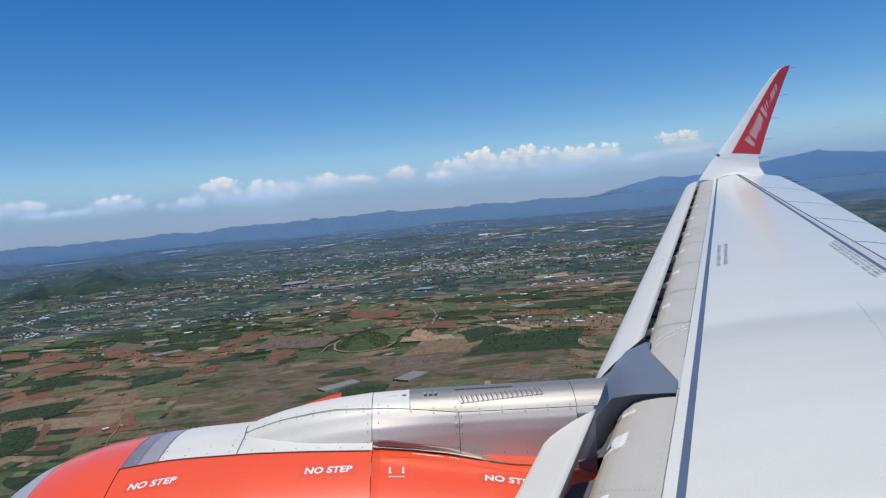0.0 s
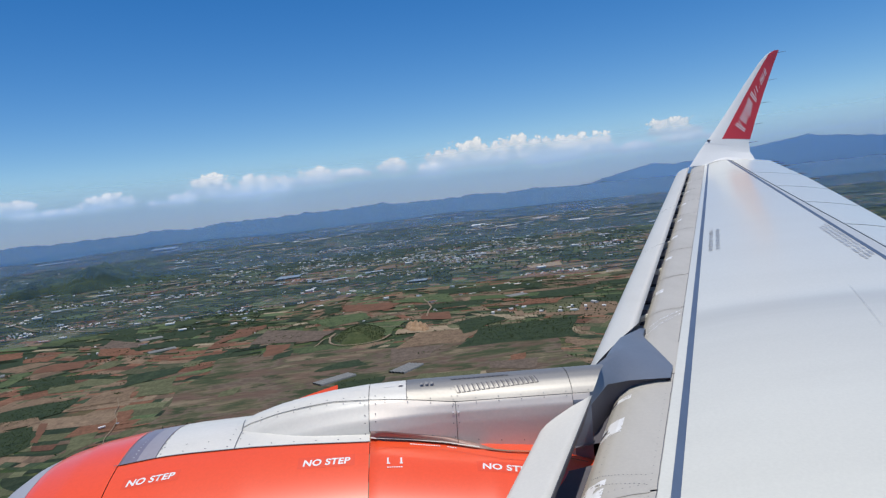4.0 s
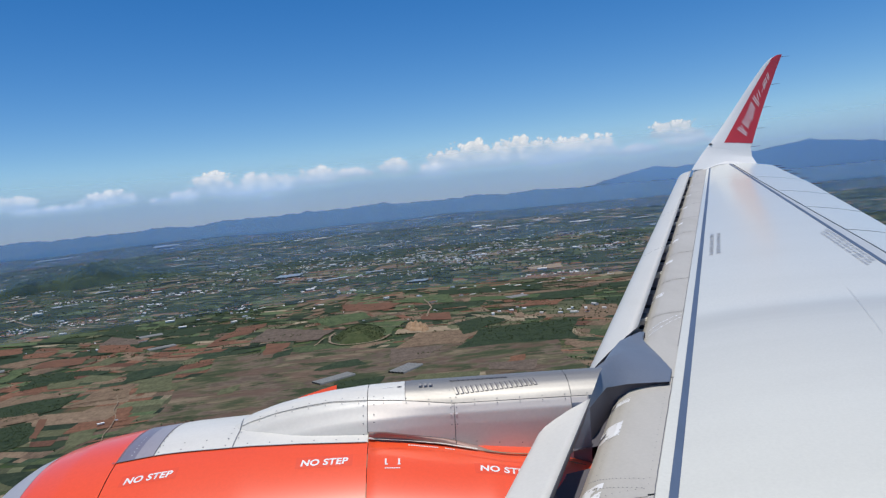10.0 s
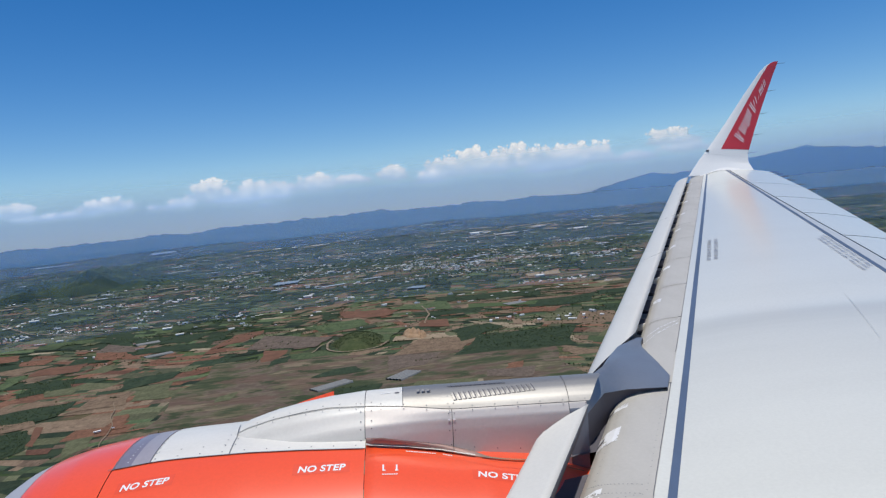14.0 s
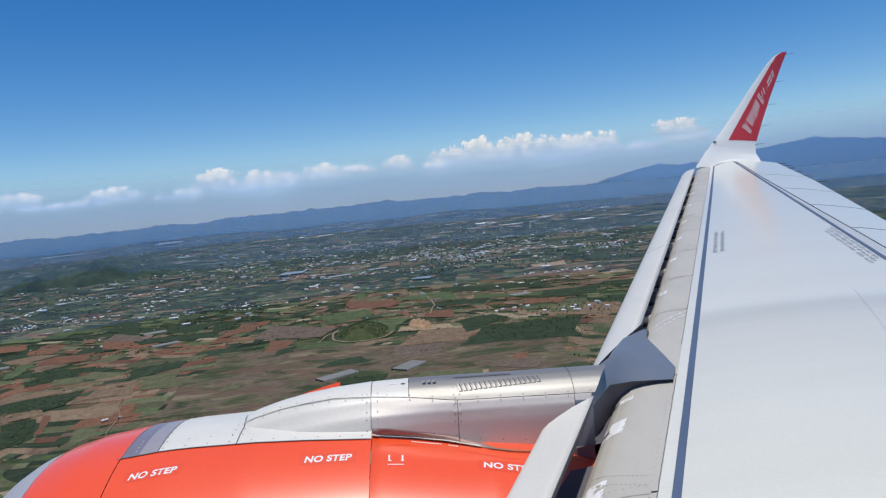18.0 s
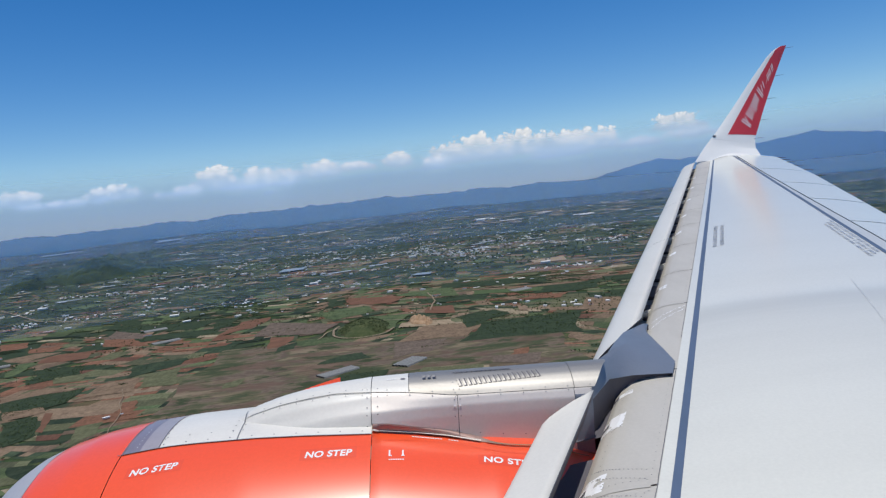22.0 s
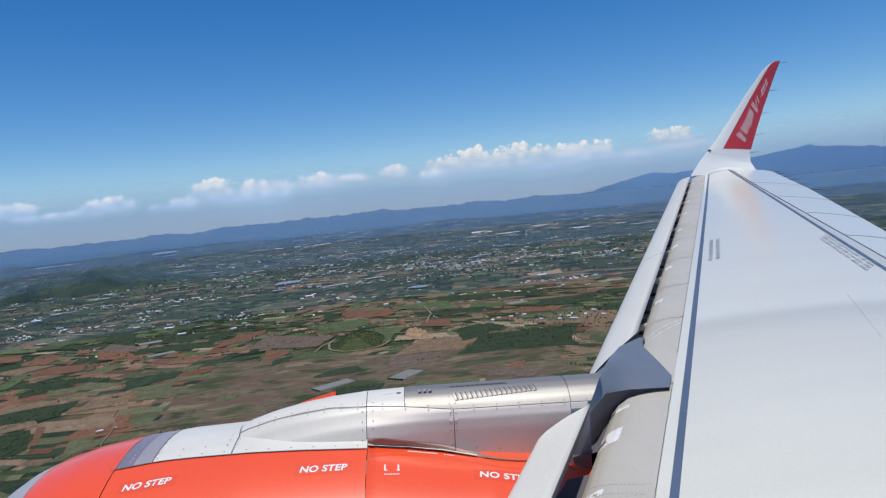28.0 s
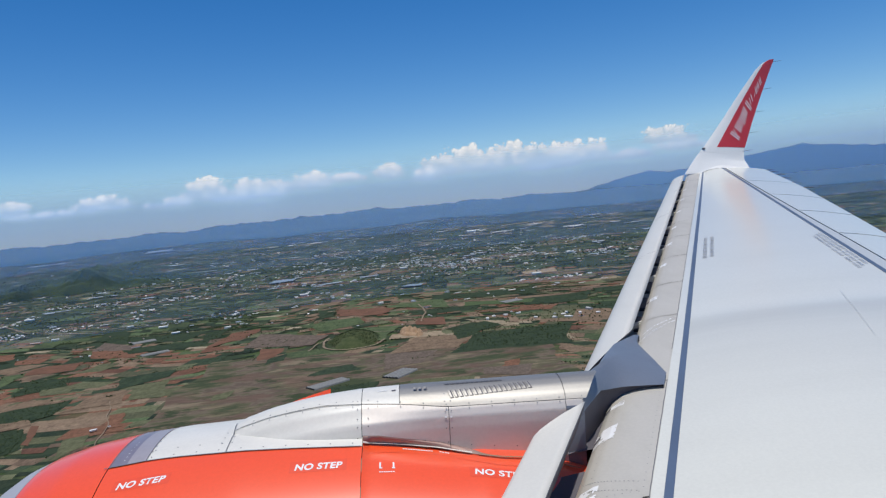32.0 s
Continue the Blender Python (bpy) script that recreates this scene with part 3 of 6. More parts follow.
# the inboard slat: a flat broad top with a rounded nose and an outer end cut back in a curve
INNER = ((0.478, 0.097), (0.53, 0.081), (0.58, 0.066), (0.64, 0.048), (0.680, 0.035), (0.702, 0.022), (0.712, 0.002), (0.705, -0.04), (0.66, -0.09), (0.60, -0.11), (0.53, -0.06), (0.49, 0.05))


def inner_slat(t, k):
    d, h = INNER[k]
    y = 2.2 + t * (float(np.interp(d, (0.478, 0.50, 0.589, 0.648, 0.692, 0.712), (5.368, 5.36, 5.314, 5.254, 5.198, 5.15))) - 2.2)
    return (front_x(y) - d, y, base_z(y) + h)


ring = list(range(len(INNER)))
v, f = grid(lambda k, t: inner_slat(t, k), ring, lin(0, 1, 24), True)
v = list(v) + [inner_slat(1, k) for k in ring]
f.append([len(v) - len(ring) + k for k in ring])
# underside and back coloured dark for the shade in the gap
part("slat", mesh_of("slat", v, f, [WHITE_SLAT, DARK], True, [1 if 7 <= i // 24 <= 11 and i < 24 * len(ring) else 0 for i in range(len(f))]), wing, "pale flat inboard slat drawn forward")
slat(6.66, 9.327, 0, 1, -2.1, 0)
slat(9.333, 11.757, 0, 1, 0, 0)
slat(11.763, 14.207, 0, 1, 0, 0)
slat(14.213, 16.55, 0, 1, 0, 0.6)
# sheets added between slat and nose; the dark inboard ones paint in the gap's shade
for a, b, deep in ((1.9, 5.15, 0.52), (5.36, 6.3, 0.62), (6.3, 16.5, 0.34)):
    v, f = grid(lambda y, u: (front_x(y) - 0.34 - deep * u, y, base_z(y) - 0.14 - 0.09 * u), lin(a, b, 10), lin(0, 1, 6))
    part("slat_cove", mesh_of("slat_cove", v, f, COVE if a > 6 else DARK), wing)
# tracks that carry the slats
track = box_mesh("slat_track", (0.34, 0.05, 0.07), WHITE_SLAT, 0.01)
for y in (2.9, 7.2, 8.6, 9.8, 11.2, 12.3, 13.6, 14.8, 16.0):
    t = part("slat_track", track, wing)
    t.location = (front_x(y) - 0.42, y, base_z(y) - 0.135)
    t.rotation_euler = (0, radians(-14), 0)
# short ribs across the cove
rib = box_mesh("cove_rib", (0.26, 0.22, 0.05), DARK, 0.008)
for i in range(19):
    y = 6.75 + i * 0.53
    t = part("cove_rib", rib, wing)
    t.location = (front_x(y) - 0.40, y, base_z(y) - 0.15)
    t.rotation_euler = (0, radians(-12), radians(34))

# rear part of the wing: seal, shroud, spoilers, flaps, aileron
v, f = slab(lambda y, u: (rear_x(y) - 0.016 + u * 0.045, y, skin(rear_x(y), y) + 0.004), lin(1.6, 16.9, 40), (0, 1), 0.03)
part("rear_spar_seal", mesh_of("rear_spar_seal", v, f, SEAL, False), wing, "dark sealant strip ahead of the spoilers")


def shroud_x(y):
    return rear_x(y) + float(np.interp(y, (6, 8.7, 10.5, 11.9, 14, 16.9), (0.20, 0.177, 0.135, 0.108, 0.07, 0.06)))


v, f = grid(lambda y, u: (rear_x(y) + 0.029 + u * (shroud_x(y) - rear_x(y) - 0.035), y, skin(rear_x(y) + 0.03 + u * (shroud_x(y) - rear_x(y) - 0.03), y)), lin(1.6, 16.9, 40), lin(0, 1, 4))
part("rear_shroud", mesh_of("rear_shroud", v, f, SHROUD), wing)
v, f = slab(lambda y, u: (shroud_x(y) - 0.01 + u * 0.026, y, skin(shroud_x(y), y) - 0.012), lin(1.6, 16.9, 40), (0, 1), 0.03)
part("spoiler_gap", mesh_of("spoiler_gap", v, f, LINE, False), wing)
spans = [(1.7, 4.6, "inner_flap"), (4.62, 6.26, "spoiler"), (6.28, 7.84, "spoiler"), (7.86, 9.42, "spoiler"), (9.44, 11.01, "spoiler"), (11.03, 12.62, "spoiler"), (12.64, 14.46, "outer_flap"), (14.48, 17.1, "aileron")]
v, f = grid(lambda y, u: (shroud_x(y) + u * (tail_x(y) - 0.05 - shroud_x(y)), y, skin(shroud_x(y) + u * (tail_x(y) - 0.05 - shroud_x(y)), y) - 0.018), lin(1.7, 16.8, 40), lin(0, 1, 5))
part("rear_backing", mesh_of("rear_backing", v, f, LINE), wing)
for a, b, kind in spans:
    v, f = slab(lambda y, u: (shroud_x(y) + 0.018 + u * (tail_x(y) - shroud_x(y) - 0.018), y, skin(shroud_x(y) + 0.018 + u * (tail_x(y) - shroud_x(y) - 0.018), y)), lin(a + 0.014, b - 0.014, 8), lin(0, 1, 5), 0.03)
    v = [(q[0], q[1] - float(np.interp(q[1], (8.5, 11, 14), (0.0, 0.3, 0.6))) * (q[0] - shroud_x(q[1])), q[2]) for q in v]
    part(kind, mesh_of(kind, v, f, WHITE, False), wing)

v, f = grid(lambda y, u: (rear_x(y) + 0.485 - 0.033 * (y - 14.94) + 0.03 * u, y, skin(rear_x(y) + 0.46, y) + 0.005), lin(14.6, 17.0, 12), (0, 1))
part("hinge_line", mesh_of("hinge_line", v, f, LINE), wing)

# faint scratch and unreadable stencilled notices on the skin
v, f = grid(lambda t, u: (16.22 + 0.45 * t + 0.003 * u, 6.1 + 1.05 * t, skin(16.22 + 0.45 * t, 6.1 + 1.05 * t) + 0.003), lin(0, 1, 10), (0, 1))
part("skin_joint", mesh_of("skin_joint", v, f, STENCIL), wing)
for cx, n, y0 in ((0.10, 38, 8.76), (0.175, 38, 8.78)):
    random.seed(int(cx * 1000))
    y = y0
    for i in range(n):
        w = random.choice((0.012, 0.018, 0.022))
        if i % 6 != 5 and random.random() > 0.06:
            x = front_x(y) + cx
            v, f = grid(lambda a, b: (x + a + 0.45 * b, y + b, skin(x + a, y + b) + 0.003), (0, 0.042), (0, w))
            part("stencil_bar", mesh_of("stencil_bar", v, f, STENCIL, False), wing, "unreadable grey stencil")
        y += w + 0.009
for row in range(3):
    random.seed(70 + row)
    y = 7.95 - row * 0.07
    for i in range(48):
        w = random.choice((0.014, 0.02, 0.026))
        if i % 7 != 6 and random.random() > 0.06:
            x = rear_x(y) - 0.070 - 0.054 * row
            v, f = grid(lambda a, b: (x + a + 0.31 * b, y + b, skin(x + a, y + b) + 0.003), (0, 0.036), (0, w))
            part("stencil_bar", mesh_of("stencil_bar", v, f, STENCIL, False), wing, "unreadable grey stencil")
        y += w + 0.011

# ---- wingtip ----
tip_le = ((19.40, 16.84, 0.735), (19.71, 17.03, 1.07), (20.04, 17.17, 1.399), (20.52, 17.38, 1.934), (21.015, 17.57, 2.528), (21.475, 17.74, 3.045), (21.66, 17.80, 3.20), (21.86, 17.86, 3.287))
tip_te = ((20.88, 16.84, 0.775), (20.86, 17.08, 0.992), (20.888, 17.16, 1.193), (21.15, 17.34, 1.75), (21.42, 17.54, 2.25), (21.80, 17.78, 2.95), (21.93, 17.85, 3.18), (22.0, 17.89, 3.306))
tip_s = (0, 0.10, 0.2, 0.42, 0.62, 0.86, 0.94, 1.0)
ss = lin(0, 1, 40)


def tip_at(s, u, side, lift=0.0):
    a = Vector([float(np.interp(s, tip_s, [p[i] for p in tip_le])) for i in range(3)])
    b = Vector([float(np.interp(s, tip_s, [p[i] for p in tip_te])) for i in range(3)])
    thick = 0.034 * min(1, 0.1 + s / 0.13) * (b - a).length * (2.6 * math.sqrt(max(u, 0)) * (1 - u) + 0.02) * (1 if side else -1)
    lean = Vector((0, -0.92, 0.39)) if s > 0.15 else Vector((0, -0.4, 0.92))
    return a.lerp(b, u) + lean * (thick + lift * (1 if side else -1))


sharklet = part("wingtip_fin", None, ship, "upturned wingtip fin, white leading edge and red panel")
us = [i / 14 for i in range(15)]
v1, f1 = grid(lambda s, u: tip_at(s, u, True), ss, us)
v2, f2 = grid(lambda s, u: tip_at(s, u, False), ss, us)
k = len(v1)
verts = v1 + v2
faces = f1 + [tuple(reversed([i + k for i in q])) for q in f2]
top = [(len(ss) - 1) * 15 + j for j in range(15)]
faces.append(top + [i + k for i in reversed(top)])
part("fin_shell", mesh_of("fin_shell", verts, faces, GLOSS), sharklet)
def fillet(u, t):
    c = Vector(tip_at(0.14, u, True, 0.004))
    x = 19.42 + u * 1.4
    a, b = Vector((x - 0.02, 16.78, skin(x, 16.78) + 0.003)), Vector((x + 0.06, 17.0, skin(x, 17.0) + 0.006))
    drop = Vector((0, 0, -0.10 * max(0, 1 - u / 0.35) ** 2))
    return (a + drop) * (1 - t) ** 2 + (b + drop) * 2 * t * (1 - t) + c * t * t


v, f = grid(fillet, lin(0.0, 0.97, 30), lin(0, 1, 14))
part("root_fillet", mesh_of("root_fillet", v, [tuple(reversed(q)) for q in f], GLOSS), sharklet, "glossy white curve from wing to fin")
for side in (True, False):
    def red_at(t, u):
        edge = 0.30 - 0.06 * (t - 0.19) - 0.24 * max(0, t - 0.89) / 0.11
        q = t + 0.055 * u * (1 - t)
        return tip_at(q, edge + u * (1 - edge), side, 0.004)
    v, f = grid(red_at, lin(0.185, 1.0, 34), lin(0, 1, 12))
    part("red_panel", mesh_of("red_panel", v, f, RED), sharklet, "crimson painted panel")
# the airline's mark, as plain white shapes
random.seed(5)
marks = [(0.295, 0.50, 0.26), (0.333, 0.47, 0.12), (0.36, 0.50, 0.22), (0.395, 0.50, 0.20), (0.432, 0.52, 0.24), (0.468, 0.50, 0.22), (0.505, 0.47, 0.22), (0.555, 0.50, 0.30), (0.60, 0.5, 0.16), (0.63, 0.5, 0.18), (0.665, 0.58, 0.06), (0.695, 0.54, 0.18), (0.73, 0.54, 0.18), (0.772, 0.54, 0.2)]
for i, (s0, u0, tall) in enumerate(marks):
    w = 0.011 if i in (1, 8, 10) else 0.013
    for ds in ((0,) if i in (1, 8, 9, 10) else (0, 0.017)):
        v, f = grid(lambda a, u: tip_at(s0 + ds + a - 0.036 * (u - 0.5), u0 + 0.09 + 1.25 * tall * (u - 0.42), True, 0.009), lin(0, w * 0.55, 1), lin(0, 1, 3))
        part("mark_shape", mesh_of("mark_shape", v, f, LETTER, False), sharklet, "plain white lettering-like shape")
# static wicks
wick = bpy.data.meshes.new("static_wick")
bm = bmesh.new()
bmesh.ops.create_cone(bm, cap_ends=True, segments=6, radius1=0.006, radius2=0.003, depth=0.22)
bm.to_mesh(wick)
bm.free()
wick.materials.append(DARK)
for s in (0.2, 0.36, 0.55, 0.74, 0.97):
    w = part("static_wick", wick, sharklet)
    w.location = tip_at(s, 1.0, True) + Vector((0.09, 0, 0.01))
    w.rotation_euler = (0, radians(84), 0)
for y in (13.9, 14.7, 15.4, 16.0, 16.5, 16.9):
    w = part("static_wick", wick, wing)
    w.location, w.scale = (tail_x(y) + 0.09, y - 0.4, skin(tail_x(y), y)), (1.7, 1.7, 0.8)
    w.rotation_euler = (0, radians(92), 0)
lamp = box_mesh("tip_lamp", (0.08, 0.05, 0.04), RIVET, 0.015)
t = part("tip_lamp", lamp, sharklet, "dark wingtip lamp cover")
t.location = tip_at(0.165, 0.03, True)

# ---- engine ----
AY, AZ = 5.60, -1.90
PROFILE_X = (11.03, 11.05, 11.10, 11.19, 11.33, 11.50, 11.71, 12.0, 12.4, 13.0, 13.6, 13.85, 14.05, 14.35, 14.8, 15.3)
PROFILE_R = (0.800, 0.865, 0.930, 0.990, 1.050, 1.098, 1.132, 1.160, 1.180, 1.180, 1.165, 1.140, 1.07, 0.97, 0.90, 0.84)


def cowl_r(x):
    return float(np.interp(x, PROFILE_X, PROFILE_R))


def on_cowl(x, degrees, lift=0.0):
    """A place on the engine cowl; degrees from the top, outboard positive. The top is sunk under the pylon."""
    sunk = float(np.interp(x, (13.0, 13.03, 13.5, 14.2), (0, 0.05, 0.12, 0.12))) * math.exp(-(degrees / 20) ** 2)
    r, a = cowl_r(x) + lift - sunk, radians(degrees)
    return (x, AY + r * math.sin(a), AZ + r * math.cos(a))


engine = part("engine_nacelle", None, ship, "orange-red engine cowl with bare metal lip")


def cowl(name, x0, x1, mat, a0=-180, a1=180, lift=0.0, nx=14, na=96, label=""):
    v, f = grid(lambda x, a: on_cowl(x, a, lift), lin(x0, x1, nx), lin(a0, a1, na))
    f = [tuple(reversed(q)) for q in f]
    return part(name, mesh_of(name, v, f, mat), engine, label)


lip_x = [11.50, 11.30, 11.18, 11.08, 11.04, 11.03, 11.05, 11.10, 11.19, 11.26, 11.285]
lip_r = [0.76, 0.75, 0.75, 0.76, 0.775, 0.800, 0.865, 0.930, 0.990, 1.020, 1.0307]
v, f = grid(lambda i, a: (lip_x[i], AY + lip_r[i] * math.sin(radians(a)), AZ + lip_r[i] * math.cos(radians(a))), range(11), lin(-180, 180, 96))
part("inlet_lip", mesh_of("inlet_lip", v, f, LIP), engine, "bare grey metal inlet lip")
v, f = grid(lambda r, a: (11.50, AY + r * math.sin(radians(a)), AZ + r * math.cos(radians(a))), (0.05, 0.4, 0.77), lin(-180, 180, 48))
part("fan_disc", mesh_of("fan_disc", v, f, DARK), engine)
cowl("inlet_cowl", 11.288, 11.736, ORANGE, nx=20, na=200)
cowl("fan_cowl", 11.741, 12.9985, ORANGE, nx=30, na=240)
cowl("reverser_cowl", 13.0015, 15.3, ORANGE, nx=92, na=240)
cowl("joint_backing", 11.6, 15.2, DARK, lift=-0.03, nx=20)
v, f = grid(lambda r, a: (15.28, AY + r * math.sin(radians(a)), AZ + r * math.cos(radians(a))), (0.3, 0.6, 0.84), lin(-180, 180, 48))
part("exhaust_ring", mesh_of("exhaust_ring", v, f, DARK), engine)


def low_edge(x):
    return float(np.interp(x, (11.74, 11.92, 12.11, 12.32, 12.67, 12.99), (-13.7, -12.9, -12.9, -13.3, -13.8, -14.8)))


def patch(name, x0, x1, a_in, a_out, mat, lift, label="", nx=10, na=24):
    v, f = grid(lambda x, u: on_cowl(x, a_in(x) + u * (a_out(x) - a_in(x)), lift), lin(x0, x1, nx), lin(0, 1, na))
    f = [tuple(reversed(q)) for q in f]
    return part(name, mesh_of(name, v, f, mat), engine, label)


patch("access_panel", 11.747, 11.828, low_edge, lambda x: 13.0, STEEL_DARK, 0.004, "violet heat-stained bare metal panel")
# paler half: the reflection on the metal is put into its colour
patch("access_panel", 11.828, 11.92, low_edge, lambda x: 13.0, STEEL_PALE, 0.004, "bare metal panel half, a reflection painted in as a paler tone")
for i in range(7):
    patch("panel_fastener", 11.800, 11.806, lambda x: -11.5 + 1.7 * i, lambda x: -11.2 + 1.7 * i, LETTER, 0.0055, "small pale fastener", 1, 1)
patch("apron_panel", 11.924, 12.316, low_edge, lambda x: 15.0, APRON, 0.004, "white riveted cowl panel")
patch("apron_panel", 12.320, 12.998, low_edge, lambda x: 15.0, APRON, 0.004, "white riveted cowl panel")
for x in (11.744, 11.922, 12.318):
    patch("panel_joint", x - 0.003, x + 0.003, low_edge, lambda q: 14.0, LINE, 0.006, nx=1)
patch("panel_joint", 11.72, 12.99, lambda x: low_edge(x) - 0.25, lambda x: low_edge(x), LINE, 0.006, nx=20, na=1)
# split line of the fan cowl with its small pale latches
for a0 in range(-60, -14, 9):
    patch("latch", 12.998, 13.002, lambda x: a0, lambda x: a0 + 4.6, TAN, 0.002, nx=1, na=2)


def reverser_edge(x):
    return float(np.interp(x, (13.0, 13.035, 13.21, 13.38, 13.5, 13.6, 13.7, 13.79, 14.2), (-14.2, -11.7, -11.6, -12.6, -14.7, -17.3, -18.5, -18.6, -19)))


patch("edge_seal", 13.002, 13.55, lambda x: reverser_edge(x) - 0.1, lambda x: reverser_edge(x) + 0.7, APRON, 0.014, "pale edge seal", 48, 2)
patch("edge_seal", 13.58, 14.1, reverser_edge, lambda x: reverser_edge(x) + 0.5, TAN, 0.012, "pale edge seal", 10, 2)
patch("seam", 13.02, 14.1, lambda x: reverser_edge(x) - 3.6, lambda x: reverser_edge(x) - 3.45, DECAL, 0.003, "", 12, 1)


def lettering(text, x0, x1, a0, a1):
    """White stencilled words on the cowl, on a duller red ground, reading along the engine."""
    cu = bpy.data.curves.new("words", "FONT")
    cu.body = text
    cu.size = 1.0
    cu.offset = 0.030
    cu.space_character = 1.05
    tmp = bpy.data.objects.new("words", cu)
    scene.collection.objects.link(tmp)
    bpy.context.view_layer.update()
    me = bpy.data.meshes.new_from_object(tmp.evaluated_get(bpy.context.evaluated_depsgraph_get()))
    bpy.data.objects.remove(tmp)
    xs = [q.co.x for q in me.vertices]
    lo, hi = min(xs), max(xs)
    tall = max(q.co.y for q in me.vertices)
    high = 0.042
    for q in me.vertices:
        u, w = (q.co.x - lo) / (hi - lo), q.co.y / tall
        x = x0 + u * (x1 - x0) + 0.005 * w
        r = cowl_r(x)
        a = a0 + u * (a1 - a0) + math.degrees(high / r) * w
        q.co = on_cowl(x, a, 0.0018)
    me.materials.clear()
    me.materials.append(LETTER)
    me.name = "lettering"
    part("lettering", me, engine, "white stencilled words on red")


for x0, x1, a0, a1 in ((11.815, 12.085, -22.5, -21.7), (12.655, 12.93, -22.05, -22.05), (13.52, 13.81, -25.2, -27.2)):
    patch("decal_ground", x0, x1, lambda x: a0 + (a1 - a0) * (x - x0) / (x1 - x0) - 0.75, lambda x: a0 + (a1 - a0) * (x - x0) / (x1 - x0) + 3.0, DECAL, 0.0006, "duller red decal ground", 14, 6)
lettering("NO STEP", 11.836, 12.060, -22.5, -21.7)
lettering("NO STEP", 12.680, 12.905, -22.05, -22.05)
lettering("NO STEP", 13.545, 13.785, -25.2, -27.2)
for x in (13.085, 13.150):
    patch("hoist_mark", x, x + 0.008, lambda q: -22.0, lambda q: -19.9, LETTER, 0.002, nx=1, na=2)
patch("hoist_mark", 13.085, 13.10, lambda q: -22.3, lambda q: -21.9, LETTER, 0.002, nx=1, na=2)
patch("hoist_mark", 13.147, 13.162, lambda q: -22.3, lambda q: -21.9, LETTER, 0.002, nx=1, na=2)
for i in range(7):
    patch("notice_bar", 13.085 + i * 0.011, 13.093 + i * 0.011, lambda q: -23.7, lambda q: -23.35, LETTER, 0.002, nx=1, na=1)
for i in range(16):
    patch("notice_bar", 13.2 + i * 0.013 + (0.03 if i > 11 else 0), 13.21 + i * 0.013 + (0.03 if i > 11 else 0), lambda q: reverser_edge(q) - 1.7, lambda q: reverser_edge(q) - 1.1, LETTER, 0.002, nx=1, na=1)
# strake outboard of the pylon
v, f = slab(lambda x, u: (x, 5.95 + 0.08 * u, -0.83 + u * (0.055 + 0.126 * min(1, max(0, (x - 12.42) / 0.355)) ** 0.7)), lin(12.42, 12.775, 12), (0, 1), 0.02)
part("strake", mesh_of("strake", v, f, ORANGE, False), engine, "orange cowl strake")

# ---- pylon ----
pylon = part("pylon", None, ship, "silver and white riveted engine pylon")
CROSS = ((-0.228, -0.54), (-0.214, -0.30), (-0.208, -0.18), (-0.200, -0.125), (-0.18, -0.088), (-0.150, -0.052), (-0.105, -0.022), (-0.05, -0.005), (0, 0), (0.05, -0.005), (0.105, -0.022), (0.150, -0.052), (0.18, -0.088), (0.200, -0.125), (0.208, -0.18), (0.214, -0.30), (0.228, -0.54))


def ridge_z(x):
    return float(np.interp(x, (12.24, 12.36, 12.5, 12.65, 12.8, 13.0, 13.25, 13.7, 14.25), (-0.735, -0.675, -0.630, -0.598, -0.574, -0.555, -0.545, -0.540, -0.535)))


def ridge_w(x):
    return float(np.interp(x, (12.24, 12.4, 12.7, 13.0, 13.5, 14.25), (0.62, 0.82, 0.96, 1.0, 1.02, 1.05)))


def pylon_at(x, k, lift=0.0):
    i = min(int(k), len(CROSS) - 2)
    w = k - i
    y, z = (CROSS[i][j] + (CROSS[i + 1][j] - CROSS[i][j]) * w for j in (0, 1))
    dy, dz = CROSS[i + 1][0] - CROSS[i][0], CROSS[i + 1][1] - CROSS[i][1]
    n = math.hypot(dy, dz)
    if x < 13.4:
        y += (1 if y > 0 else -1) * float(np.interp(x, (12.995, 13.4), (0.038, 0.0))) * min(1, max(0, (4 - (k if k < 8 else 16 - k)) / 2.5))
    return (x, AY + y * ridge_w(x) - dz / n * lift, ridge_z(x) + z + dy / n * lift)


def cap_k(x):
    """Where the cap meets the side panels, along the section."""
    return float(np.interp(x, (12.3, 12.42, 12.6, 12.8, 13.0, 13.19, 13.44, 14.3), (6.3, 6.2, 6.1, 5.95, 5.45, 5.0, 4.25, 4.1)))


def low_k(x):
    """Where the silver side ends above its bronze skirt, along the section."""
    return float(np.interp(x, (13.0, 13.1, 13.2, 13.4, 13.6, 13.8, 14.06), (2.15, 1.95, 1.75, 1.4, 0.9, 0.55, 0.4)))


def pylon_panel(name, x0, x1, k0, k1, mat, lift=0.0, nx=12, nk=20, label=""):
    """A panel of the pylon's skin between two places along the section; "cap" stands for the cap's edge."""
    def at(x, u):
        a = cap_k(x) if k0 == "cap" else low_k(x) if k0 == "low" else k0
        b = cap_k(x) - 0.05 if k1 == "cap" else k1
        return pylon_at(x, a + (b - a) * u, lift)
    v, f = grid(at, lin(x0, x1, nx), lin(0, 1, nk))
    f = [tuple(reversed(q)) for q in f]
    return part(name, mesh_of(name, v, f, mat), pylon, label)


pylon_panel("fairing_nose", 12.24, 12.9945, 0, 16, APRON, nx=18, nk=48)
pylon_panel("fairing_cap", 12.322, 12.9945, "cap", 11.2, APRON, 0.004, 14, 24, "white riveted cap")
v, f = grid(lambda x, u: pylon_at(x, 8 * u, 0.005), (12.314, 12.320), lin(0, 1, 30))
